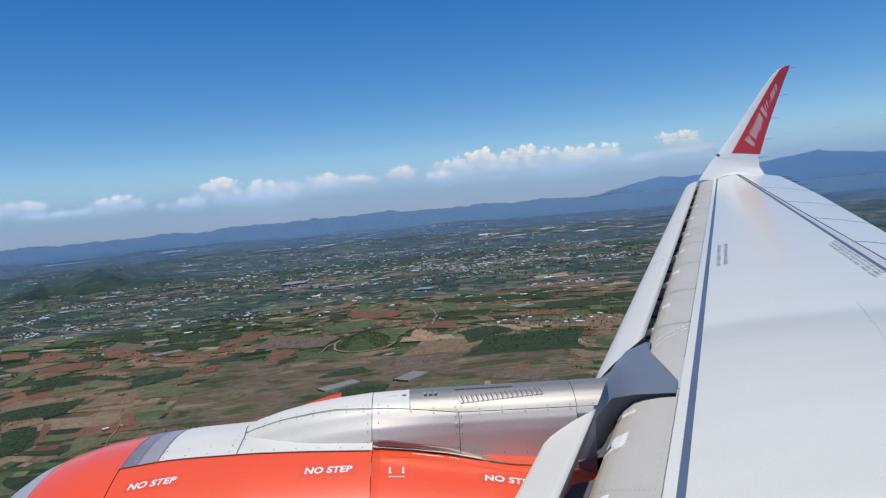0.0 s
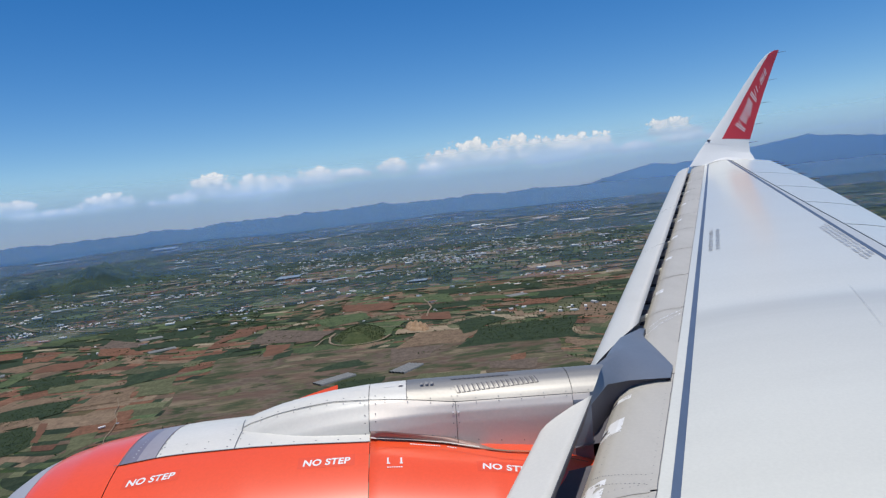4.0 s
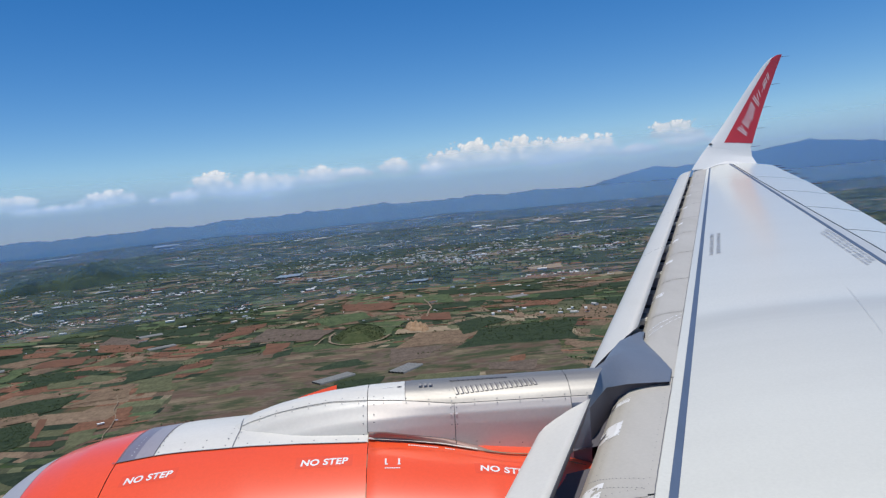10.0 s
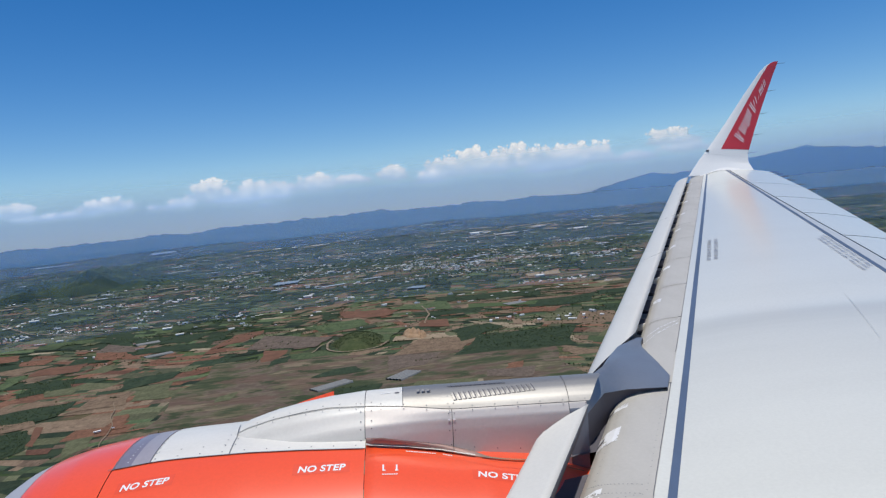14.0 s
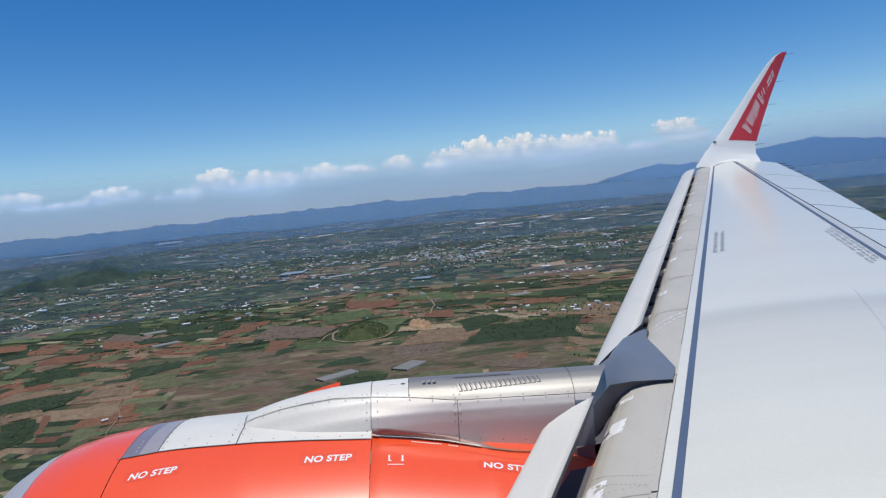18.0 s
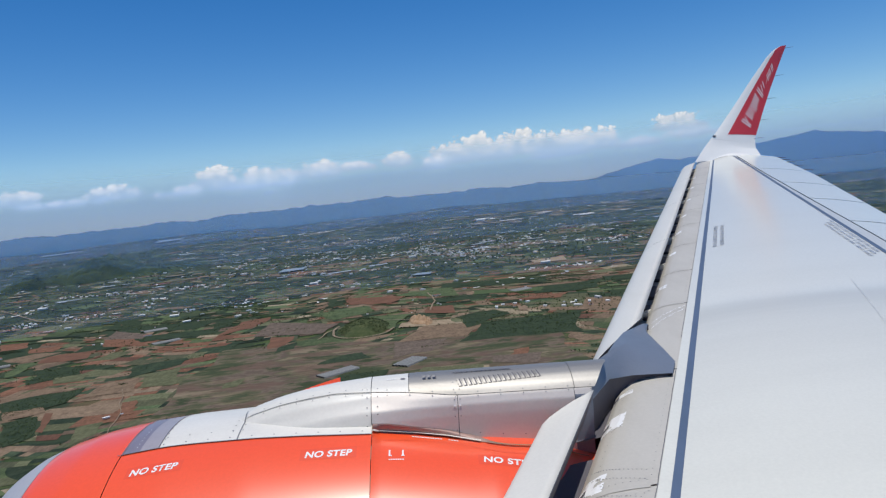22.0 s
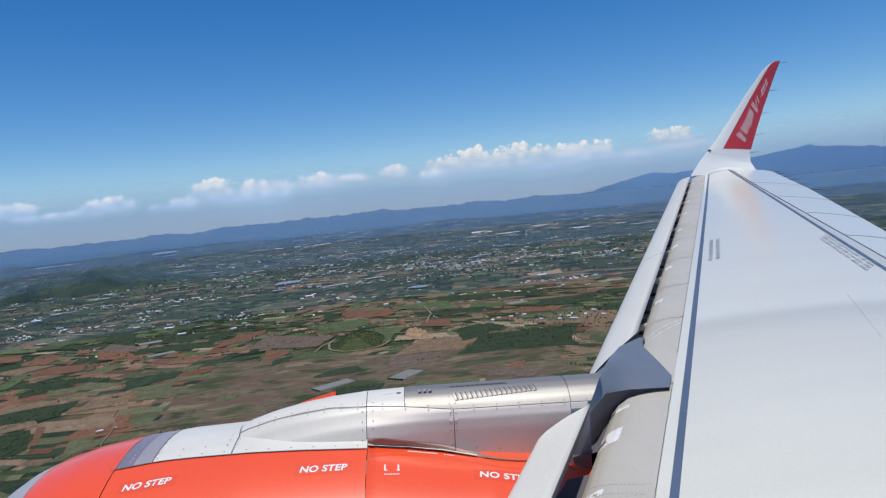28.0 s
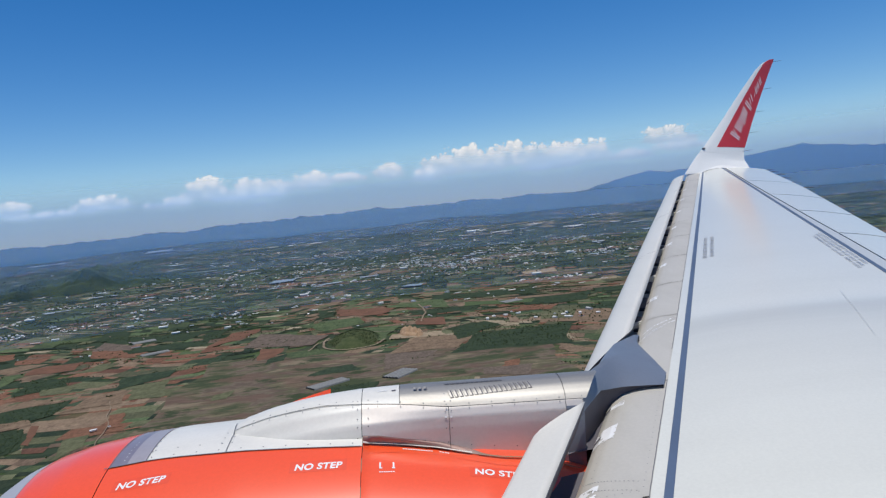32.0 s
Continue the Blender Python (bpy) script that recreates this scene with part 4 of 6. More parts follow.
part("seam", mesh_of("seam", v, f, LINE), pylon)
for q in lin(12.32, 12.96, 22):
    v, f = grid(lambda x, u: pylon_at(x, cap_k(x) - 0.10 + 0.055 * u, 0.004), (q, q + 0.031), (0, 1))
    part("seam", mesh_of("seam", v, f, LINE), pylon)
pylon_panel("side_panel", 12.998, 13.4455, "low", "cap", SILVER)
pylon_panel("side_panel", 13.449, 14.06, "low", "cap", SILVER)


def skirt_at(x, u):
    """The skirt that runs in from the pylon's side to the seal on the cowl; its bronze is painted shade and reflection.
    """
    a, b = Vector(pylon_at(x, low_k(x), -0.002)), Vector(on_cowl(x, reverser_edge(x) + 0.6, 0.003))
    return tuple(a.lerp(b, u) + Vector((0, -0.008, 0.011)) * math.sin(math.pi * u))


for x0, x1 in ((13.003, 13.4455), (13.449, 14.06)):
    v, f = grid(skirt_at, lin(x0, x1, 24), lin(0, 1, 6))
    part("side_skirt", mesh_of("side_skirt", v, f, BRONZE), pylon, "skirt below the silver side, shade and orange reflection painted in bronze")
    v, f = grid(lambda x, u: pylon_at(x, low_k(x) + 0.03 * (u - 0.5), 0.002), lin(x0, x1, 24), (0, 1))
    part("seam", mesh_of("seam", v, f, BRONZE), pylon)
pylon_panel("side_panel", 14.0635, 14.155, 3.3, "cap", SILVER)
# lower part of the silver side, greyed to put the slat's shade in
pylon_panel("aft_shade_panel", 14.0635, 14.155, 0, 3.3, FAIRING, label="side panel behind the slat, its shade painted in as grey")
pylon_panel("side_panel", 13.0, 14.155, 11.75, 16, SILVER)
pylon_panel("cap_panel", 12.998, 13.1935, "cap", 11.7, APRON, 0.003, 6, 24, "white riveted cap")
pylon_panel("cap_panel", 13.1965, 14.0635, "cap", 11.7, STEEL, 0.003, 16, 24, "bare metal cap with louvres")
pylon_panel("cap_panel", 14.0665, 14.15, "cap", 11.7, STEEL, 0.003, 6, 24, "bare metal cap")
v, f = grid(lambda u, k: pylon_at(14.15 + u * (float(np.interp(k, (4.1, 5.6, 8, 12), (14.172, 14.215, 14.285, 14.30))) - 14.15), k, 0.003), lin(0, 1, 5), lin(4.12, 11.7, 24))
part("cap_panel", mesh_of("cap_panel", v, [tuple(reversed(q)) for q in f], STEEL), pylon, "bare metal cap")
pylon_panel("pylon_core", 12.98, 14.156, 0, 16, LINE, -0.015, 12, 32)
# seal drawn broad and brown to paint in the shade low on the pylon
v, f = grid(lambda x, u: pylon_at(x, float(np.interp(x, (13.0, 13.3, 13.6, 14.15), (1.5, 1.25, 0.87, 0.5))) - 0.5 * u, 0.004), lin(13.0, 14.15, 16), (0, 1))
part("lower_seal", mesh_of("lower_seal", v, f, BRONZE), pylon, "broadened seal strip, shade painted in bronze")
# louvres: raised scoops with a dark mouth
def scoop(x, k0, k1):
    for nm, a, b, mat, lift in (("louvre", 0.0, 0.012, STEEL, 0.008), ("louvre_mouth", 0.012, 0.020, DARK, 0.005)):
        v, f = grid(lambda w, u: pylon_at(x + a + (b - a) * w - 0.014 * (u - 0.5), k0 + (k1 - k0) * u, lift), lin(0, 1, 2), lin(0, 1, 4))
        part(nm, mesh_of(nm, v, [tuple(reversed(q)) for q in f], mat), pylon)


for i in range(17):
    scoop(13.455 + i * 0.0262, 5.2 + 0.035 * i, 6.15 + 0.04 * i)
    if i < 12:
        scoop(13.44 + i * 0.026, 7.25, 7.7)
for x in (13.27, 13.297, 13.324):
    pylon_panel("louvre", x, x + 0.013, 6.5, 6.9, STEEL, 0.014, 2, 3)
    pylon_panel("louvre_mouth", x + 0.013, x + 0.02, 6.5, 6.9, DARK, 0.005, 1, 3)
# fasteners, too many to count
rv, rf = [], []


# a latch and stencil bars on the cap, two pale plugs on the side
def pylon_disc(name, x, k, long, tall, mat, label):
    v, f = grid(lambda u, a: pylon_at(x + u * long * math.cos(a), k + u * tall * math.sin(a), 0.006), (0.02, 1), lin(0, 2 * math.pi, 20))
    part(name, mesh_of(name, v, [tuple(reversed(q)) for q in f], mat), pylon, label)


pylon_disc("cap_latch", 13.165, 6.9, 0.013, 0.10, DARK, "small dark oval latch")
for i in range(4):
    pylon_panel("stencil_bar", 13.078 + 0.013 * i, 13.087 + 0.013 * i, 6.93, 7.03, LETTER, 0.006, 1, 1)
for x in (13.431, 13.458):
    pylon_disc("plug", x, 2.98, 0.007, 0.085, LETTER, "round pale plug")


def rivet(p, n, r=0.0042):
    n = Vector(n).normalized()
    a = n.orthogonal().normalized()
    b = n.cross(a)
    c = Vector(p) + n * 0.0008
    k = len(rv)
    rv.extend([tuple(c + r * (math.cos(t) * a + math.sin(t) * b)) for t in (0, 1.05, 2.09, 3.14, 4.19, 5.24)])
    rf.append(tuple(range(k, k + 6)))


def pylon_rivet(x, k):
    p, q = Vector(pylon_at(x, k)), Vector(pylon_at(x, k, 1))
    rivet(p + (q - p) * 0.0045, q - p, 0.0036)


for x in lin(13.08, 14.15, 9):
    pylon_rivet(x, cap_k(x) - 0.25)
    pylon_rivet(x, cap_k(x) + 0.25)
    pylon_rivet(x, float(np.interp(x, (13.0, 13.3, 13.6, 14.15), (1.85, 1.6, 1.15, 0.8))))
for x in (12.975, 13.03, 13.43, 13.46):
    for k_ in (2.0, 2.9, 3.7, 4.9, 5.8):
        pylon_rivet(x, k_)
for x in lin(12.42, 12.95, 6):
    pylon_rivet(x, cap_k(x) - 0.35)
    pylon_rivet(x, cap_k(x) + 0.3)
for x in lin(11.94, 12.95, 9):
    for da in (1.2, 4.5):
        if da == 4.5 and x > 12.3:
            continue
        p = Vector(on_cowl(x, low_edge(x) + da, 0.005))
        rivet(p, p - Vector((x, AY, AZ)))
for a in (-9, -6, -3, 0):
    for x in (11.93, 12.28, 12.33):
        p = Vector(on_cowl(x, a, 0.005))
        rivet(p, p - Vector((x, AY, AZ)))
me = mesh_of("rivets", rv, rf, RIVET, False)
tagged(part("rivets", me, pylon), kind="stuff")
rv, rf = [], []
random.seed(3)
for y in lin(2.0, 5.6, 60) + lin(6.5, 16.5, 120):
    for k_ in (0.35, 3.4):
        rivet(nose_point(y + random.uniform(-0.01, 0.01), k_), (0, 0, 1), 0.0032)
for a in panels[1:]:
    for k_ in lin(0.5, 3.6, 9):
        for dy in (-0.05, 0.05):
            rivet(nose_point(a + dy, k_), (0, 0, 1), 0.0032)
for y0 in (4.46, 4.53, 4.66, 4.73):
    for k_ in lin(0.6, 4.0, 16):
        rivet(nose_point(y0 + 0.03 * k_, k_), (0, 0, 1), 0.0036)
tagged(part("rivets", mesh_of("rivets", rv, rf, RIVET, False), wing), kind="stuff")

# fairing that carries the pylon over the leading edge
hood = part("pylon_wing_fairing", None, ship, "blue-grey fairing between pylon and wing")
hv = [Vector(p) for p in ((14.150, 5.395, -0.690), (14.155, 5.425, -0.606), (14.185, 5.52, -0.560), (14.225, 5.60, -0.540), (14.29, 5.715, -0.575),
                         (14.315, 5.64, -0.652), (14.335, 5.70, -0.605), (14.365, 5.78, -0.566), (14.41, 5.90, -0.543), (14.455, 6.03, -0.542),
                         (14.46, 5.70, -0.655), (14.49, 5.77, -0.624), (14.53, 5.91, -0.585), (14.58, 6.13, -0.558), (14.62, 6.38, -0.556),
                         (14.58, 5.70, -0.655), (14.625, 5.78, -0.635), (14.68, 5.94, -0.604), (14.755, 6.25, -0.577), (14.84, 6.64, -0.559),
                         (14.695, 5.695, -0.655), (14.78, 5.88, -0.637), (14.79, 6.12, -0.610), (14.80, 6.47, -0.576), (14.875, 6.64, -0.562))]
hf = []
for r in range(4):
    for c in range(4):
        i = r * 5 + c
        hf.append((i, i + 1, i + 6, i + 5))
part("hood_top", mesh_of("hood_top", hv, hf, FAIRING), hood)


def skirt(edge, off, deep, mat):
    v = [p + Vector(off) * (0.3 if i == 0 else 1) for i, p in enumerate(edge)] + [p + Vector(off) * 1.4 - Vector((0, 0, deep)) for p in edge]
    n = len(edge)
    part("hood_side", mesh_of("hood_side", v, [(i, i + 1, n + i + 1, n + i) for i in range(n - 1)], mat), hood)


# side walls coloured dark, so the overhang's shadow is in the material
skirt([hv[i] for i in (0, 5, 10, 15, 20)], (0.01, 0.03, -0.004), 0.5, DARK)
skirt([hv[i] for i in (4, 9, 14, 19, 24)], (0, -0.01, -0.004), 0.5, DARK)
skirt([hv[i] for i in (20, 21, 22, 23, 24)], (-0.004, 0, -0.004), 0.07, FAIRING)

# ---- fuselage wall round the window ----
hull_r = 1.975
xs_h = lin(8.5, 13.10, 6) + [13.41] + lin(13.7, 20.0, 6)
ang = sorted(set([round(a, 3) for a in lin(-180, 180, 60)] + [72.0, 81.6]))
ang = [a for a in ang if not 72.0 < a < 81.6]
hv_, hf_ = [], []
for r in (hull_r, hull_r - 0.05):
    for x in xs_h:
        for a in ang:
            hv_.append((x, r * math.sin(radians(a)), r * math.cos(radians(a))))
na = len(ang)
hole = (xs_h.index(13.10), ang.index(72.0))
for layer in (0, 1):
    o = layer * len(xs_h) * na
    for i in range(len(xs_h) - 1):
        for j in range(na - 1):
            if (i, j) == hole:
                continue
            q = (o + i * na + j, o + (i + 1) * na + j, o + (i + 1) * na + j + 1, o + i * na + j + 1)
            hf_.append(q if layer else tuple(reversed(q)))
n0 = len(xs_h) * na
i, j = hole
ringq = [i * na + j, (i + 1) * na + j, (i + 1) * na + j + 1, i * na + j + 1]
for a, b in zip(ringq, ringq[1:] + ringq[:1]):
    hf_.append((a, b, b + n0, a + n0))
for x in (8.5, 20.0):
    v, f = grid(lambda r, a: (x, r * math.sin(radians(a)), r * math.cos(radians(a))), (0.01, 1.0, 1.97), lin(-180, 180, 48))
    part("bulkhead", mesh_of("bulkhead", v, f, CABIN), ship)
part("fuselage_wall", mesh_of("fuselage_wall", hv_, hf_, CABIN), ship, "plain white fuselage wall with a window opening")

# ---- the land ----
random.seed(7)
FLAT = 2500.0
_r = np.concatenate([np.linspace(0, FLAT, 60), np.linspace(FLAT, 4960, 160)[1:]])
_R = _r + 1.45e-6 * np.maximum(0, _r - FLAT) ** 3


def far(x, y):
    """The plain's map place (x, y) in the world: distance is drawn in beyond the flat part. Gives place and scale."""
    big = math.hypot(x, y)
    r = float(np.interp(big, _R, _r))
    s = r / big if big > 1 else 1.0
    return Vector((x * s, y * s, HEIGHT * (1 - s))), s


HILLS = ((300, 9500, 25, 1500, 900), (-5200, 12500, 60, 2600, 1200))


def relief(x, y):
    h = 0.0
    for cx, cy, tall, wx, wy in HILLS:
        h += tall * math.exp(-((x - cx) / wx) ** 2 - ((y - cy) / wy) ** 2)
    if math.hypot(x, y) > 3500:
        k = min(1, (math.hypot(x, y) - 3500) / 5000)
        k *= max(0.0, min(1.0, 1 - (x - 600) / 2400))
        h += k * 45 * (noise.noise(Vector((x / 1500, y / 1500, 3))) + 0.1)
    bump = noise.noise(Vector((x / 160, y / 160, 1)))
    return h * (1 + 0.25 * bump)


def ground_at(x, y, lift=0.0):
    p, s = far(x, y)
    return Vector((p.x, p.y, p.z + (relief(x, y) + lift) * s)), s


azim = lin(-180, -46, 22)[:-1] + lin(-46, 46, 300)[:-1] + lin(46, 180, 22)
rads = list(np.linspace(1, 900, 6)) + list(np.linspace(980, FLAT, 46)) + list(np.linspace(FLAT, 4960, 80)[1:])
gv, guv = [], []
for a in azim:
    for r in rads:
        R_big = float(np.interp(r, _r, _R))
        x, y = R_big * math.sin(radians(a)), R_big * math.cos(radians(a))
        gv.append(tuple(ground_at(x, y)[0]))
        guv.append((x / 1000, y / 1000))
nr = len(rads)
gf = [(i * nr + j, i * nr + j + 1, (i + 1) * nr + j + 1, (i + 1) * nr + j) for i in range(len(azim) - 1) for j in range(nr - 1)]
gm = mesh_of("ground", gv, gf, FIELDS)
lay = gm.uv_layers.new(name="plan")
loops = np.empty(len(gm.loops), dtype=np.int32)
gm.loops.foreach_get("vertex_index", loops)
lay.data.foreach_set("uv", np.array(guv, dtype=np.float32)[loops].ravel())
tagged(new("ground", gm), "patchwork of small green and red-brown farm plots", "farmland", kind="structure")

# ---- farm plots: blocks of land split again and again into small parcels ----
GREENS = crop("green_crop_rows", (0.051, 0.074, 0.037), (0.094, 0.120, 0.057), 0.35)
DARKS = crop("dark_orchard_rows", (0.020, 0.035, 0.021), (0.047, 0.063, 0.036), 0.4)
BROWNS = crop("brown_tilled_rows", (0.130, 0.091, 0.062), (0.200, 0.143, 0.095), 0.28)
DUSKS = crop("grey_brown_tilled_rows", (0.099, 0.077, 0.062), (0.147, 0.114, 0.090), 0.2)
RUSTS = crop("red_tilled_rows", (0.128, 0.066, 0.042), (0.192, 0.098, 0.062), 0.28)
TANS = crop("dry_stubble_rows", (0.190, 0.155, 0.103), (0.297, 0.244, 0.166), 0.3)
OLIVES = crop("olive_pasture", (0.079, 0.086, 0.047), (0.122, 0.124, 0.070), 0.3)
CROPS = [GREENS, DARKS, BROWNS, RUSTS, TANS, OLIVES]

random.seed(21)
parcels = []
stack = [(-9500.0, 700.0, 9500.0, 13500.0)]
while stack:
    x0, y0, x1, y1 = stack.pop()
    w, h = x1 - x0, y1 - y0
    R0 = math.hypot((x0 + x1) / 2, (y0 + y1) / 2)
    if abs((x0 + x1) / 2) - w > ((y0 + y1) / 2 + h) * 0.78 + 80:
        continue
    goal = random.choice((13, 18, 24, 32, 44, 64)) * (1.0 if R0 < 2600 else 1.0 + (R0 - 2600) / 4200)
    if w < goal * 1.5 and h < goal * 1.5:
        parcels.append((x0, y0, x1, y1))
        continue
    k = random.uniform(0.34, 0.66)
    if w > h * random.uniform(0.8, 2.6):
        m_ = x0 + w * k
        stack += [(x0, y0, m_, y1), (m_, y0, x1, y1)]
    else:
        m_ = y0 + h * k
        stack += [(x0, y0, x1, m_), (x0, m_, x1, y1)]


def bend(x, y):
    """The lie of the land: the parcels' grid turned and drawn out of true."""
    q = Vector((x / 620, y / 620, 0.7))
    a, b = noise.noise(q), noise.noise(q + Vector((31, 17, 5)))
    q2 = Vector((x / 170, y / 170, 4.1))
    c, d = noise.noise(q2), noise.noise(q2 + Vector((9, 41, 2)))
    q3 = Vector((x / 46, y / 46, 9.4))
    e, f = noise.noise(q3), noise.noise(q3 + Vector((3, 14, 7)))
    return x + 230 * a + 58 * c + 3 * e + 0.16 * (y - 2500), y + 230 * b + 58 * d + 3 * f - 0.13 * x


def crop_of(x, y):
    """Which crop grows here: brown fields nearby, orchards and villages farther out, by broad drifts."""
    g = noise.noise(Vector((x / 480, y / 480, 8.8)))
    bare = 0.34 + 0.75 * g
    bare += 0.36 * math.exp(-((x + 150) / 620) ** 2 - ((y - 1330) / 330) ** 2)
    bare += 0.25 * math.exp(-((x + 620) / 260) ** 2 - ((y - 1750) / 200) ** 2)
    bare -= 0.35 * math.exp(-((x - 250) / 130) ** 2 - ((y - 1450) / 110) ** 2)
    bare -= 0.40 * math.exp(-((x - 440) / 150) ** 2 - ((y - 2180) / 160) ** 2)
    bare -= 0.12 * min(1, max(0, math.hypot(x, y) - 2600) / 1500)
    bare += 0.28 * math.exp(-((x - 300) / 550) ** 2 - ((y - 2150) / 550) ** 2)
    bare -= 0.08 * math.exp(-((x + 780) / 400) ** 2 - ((y - 1250) / 450) ** 2)
    if math.hypot(x, y) > 4200:
        bare *= 0.36
    if random.random() < bare:
        return random.choices((2, 3, 4, 5), (3.2, 2.8, 0.4, 1.2) if x < -330 and y < 1800 else (5, 1.7, 0.55, 2.6))[0]
    if x < -380 and y < 1750:
        return random.choices((0, 1, 5), (1.6, 5.5, 2.6))[0]
    return random.choices((0, 1, 5), (2.6, 6, 1.0) if math.hypot(x, y) > 4200 else (3.4, 6, 1.4))[0]


pv, pf, pm = [], [], []
edges = []
singles = []
for x0, y0, x1, y1 in parcels:
    cx, cy = bend((x0 + x1) / 2, (y0 + y1) / 2)
    brown = math.exp(-((cx + 150) / 620) ** 2 - ((cy - 1300) / 300) ** 2)
    if random.random() < (1 - brown) * (0.16 + 0.9 * max(0, noise.noise(Vector((cx / 150, cy / 150, 77))) - 0.12)):
        continue
    R0 = math.hypot(cx, cy)
    if cy < 820 or abs(cx) > 0.74 * cy + 60 or math.hypot(cx + 145, cy - 1640) < 120 or R0 > 13000:
        continue
    kind = crop_of(cx, cy)
    gap = 0.0
    n = 4 if R0 < 2600 else 2
    base = len(pv)
    local = []
    for i in range(n + 1):
        for j in range(n + 1):
            x, y = bend(x0 + gap + (x1 - x0 - 2 * gap) * i / n, y0 + gap + (y1 - y0 - 2 * gap) * j / n)
            local.append(ground_at(x, y, 0.45 + 0.0011 * max(0, R0 - 1000))[0])
    quads = [(i * (n + 1) + j, (i + 1) * (n + 1) + j, (i + 1) * (n + 1) + j + 1, i * (n + 1) + j + 1) for i in range(n) for j in range(n)]
    if R0 < 1900 and random.random() < 0.5 and len(singles) < 290 and abs(cx) < 0.62 * cy:
        singles.append((local, quads, kind))
    else:
        pv += [tuple(p) for p in local]
        pf += [tuple(base + q for q in f_) for f_ in quads]
        pm += [kind] * len(quads)
    if R0 < 3300:
        for a, b in (((x0, y0), (x1, y0)), ((x0, y0), (x0, y1))):
            if random.random() < (0.05 if R0 < 1700 else 0.16) * (1 - 0.85 * brown):
                edges.append((a, b, random.choice((1, 1, 2))))
tagged(new("farm_plots", mesh_of("farm_plots", pv, pf, CROPS, False, pm)), "hundreds of small green, brown and red plots", "fields", kind="stuff")
words = {0: "green crop", 1: "dark green orchard", 2: "brown tilled", 3: "red-brown tilled", 4: "pale dry stubble", 5: "olive pasture"}
for local, quads, kind in singles:
    me = mesh_of("field", local, quads, CROPS[kind], False)
    tagged(new("field", me), words[kind] + " plot in the patchwork of farmland", "field", "farm plots", "structure")


HILLSIDE = earthy("wooded_hillside", (0.008, 0.022, 0.009), (0.064, 0.086, 0.034), 0.014, detail=10)


# ---- landmarks on the plain ----
groves = []


def drape(name, corners, mat, lift, label, category, n=10, rag=4.0, kind="structure"):
    """A four-cornered patch laid over the ground with a ragged outline."""
    a, b, c, d = [Vector(q) for q in corners]
    wave = max(26.0, 4.5 * rag)

    def at(u, w):
        p = (a.lerp(b, u)).lerp(d.lerp(c, u), w)
        k = rag * (0.2 + 0.8 * max(0.0, 1 - 6 * min(u, 1 - u, w, 1 - w)))
        p = p + Vector((noise.noise(Vector((p.x / wave, p.y / wave, 2))), noise.noise(Vector((p.x / wave, p.y / wave, 8))))) * k
        return tuple(ground_at(p.x, p.y, lift + 0.0012 * max(0.0, p.length - 1000))[0])
    v, f = grid(at, lin(0, 1, n), lin(0, 1, n))
    if mat is FOREST and a.y < 2400:
        groves.append((a, b, c, d))
    return tagged(new(name, mesh_of(name, v, f, mat)), label, category, kind=kind)


drape("field", ((430, 2700), (570, 2730), (550, 2590), (430, 2600)), TAN, 3.2, "pale bare ground near the town", "field")
drape("moor", ((-450, 1020), (240, 980), (270, 1400), (-440, 1560)), MOOR, 0.85, "broad open moor of brown and olive soil", "moor", 60, 30.0)
drape("field", ((-20, 1150), (90, 1130), (100, 1180), (-10, 1205)), OLIVES, 1.6, "olive pasture beside tilled soil", "field", 16, 14.0)
drape("field", ((150, 1990), (330, 1930), (350, 1990), (150, 2060)), GREEN, 1.6, "bright green crop", "field", 14, 10.0)
drape("field", ((60, 1390), (330, 1370), (330, 1590), (130, 1560)), FOREST, 0.95, "dark green plantation beside brown fields", "field", 30, 44.0)
# single plots that stand out round the moor and the near farmland
drape("field", ((-911, 1519), (-887, 1523), (-901, 1674), (-951, 1658)), GREENS, 1.00, "fresh green crop beside a pale patch", "field", 22, 11)
drape("field", ((-900, 1635), (-786, 1643), (-810, 1744), (-911, 1720)), RUST, 1.01, "red-brown tilled field", "field", 16, 8)
drape("field", ((-1114, 1875), (-1052, 1885), (-1097, 1981), (-1176, 1984)), RUSTS, 1.02, "red-brown tilled strip", "field", 16, 7)
drape("field", ((-1000, 1794), (-929, 1784), (-940, 1863), (-1034, 1863)), RUSTS, 1.04, "dusty red tilled strip", "field", 16, 7)
drape("field", ((-951, 1669), (-902, 1764), (-974, 1781), (-1030, 1729)), BROWNS, 1.05, "mauve-brown tilled field", "field", 16, 8)
drape("field", ((-799, 1411), (-721, 1475), (-754, 1568), (-864, 1566)), FOREST, 1.06, "dark green orchard with uneven margin", "field", 22, 17)
drape("field", ((-740, 1403), (-695, 1401), (-695, 1468), (-766, 1462)), OLIVES, 1.07, "olive green pasture between hedges", "field", 22, 11)
drape("field", ((-774, 1279), (-698, 1330), (-734, 1376), (-800, 1325)), BROWNS, 1.08, "brown tilled strip", "field", 16, 10)
drape("field", ((-714, 1175), (-637, 1241), (-656, 1352), (-774, 1280)), FOREST, 1.10, "dark green coffee grove in a long belt", "field", 22, 20)
drape("field", ((-703, 1157), (-647, 1184), (-674, 1225), (-736, 1213)), BROWNS, 1.11, "bare brown strip", "field", 16, 8)
drape("field", ((-605, 1073), (-591, 1066), (-628, 1174), (-643, 1179)), RUST, 1.12, "narrow red-brown strip of tilled soil", "field", 16, 3)
drape("field", ((-619, 1009), (-597, 1053), (-645, 1162), (-697, 1146)), FOREST, 1.13, "dark green grove", "field", 22, 14)
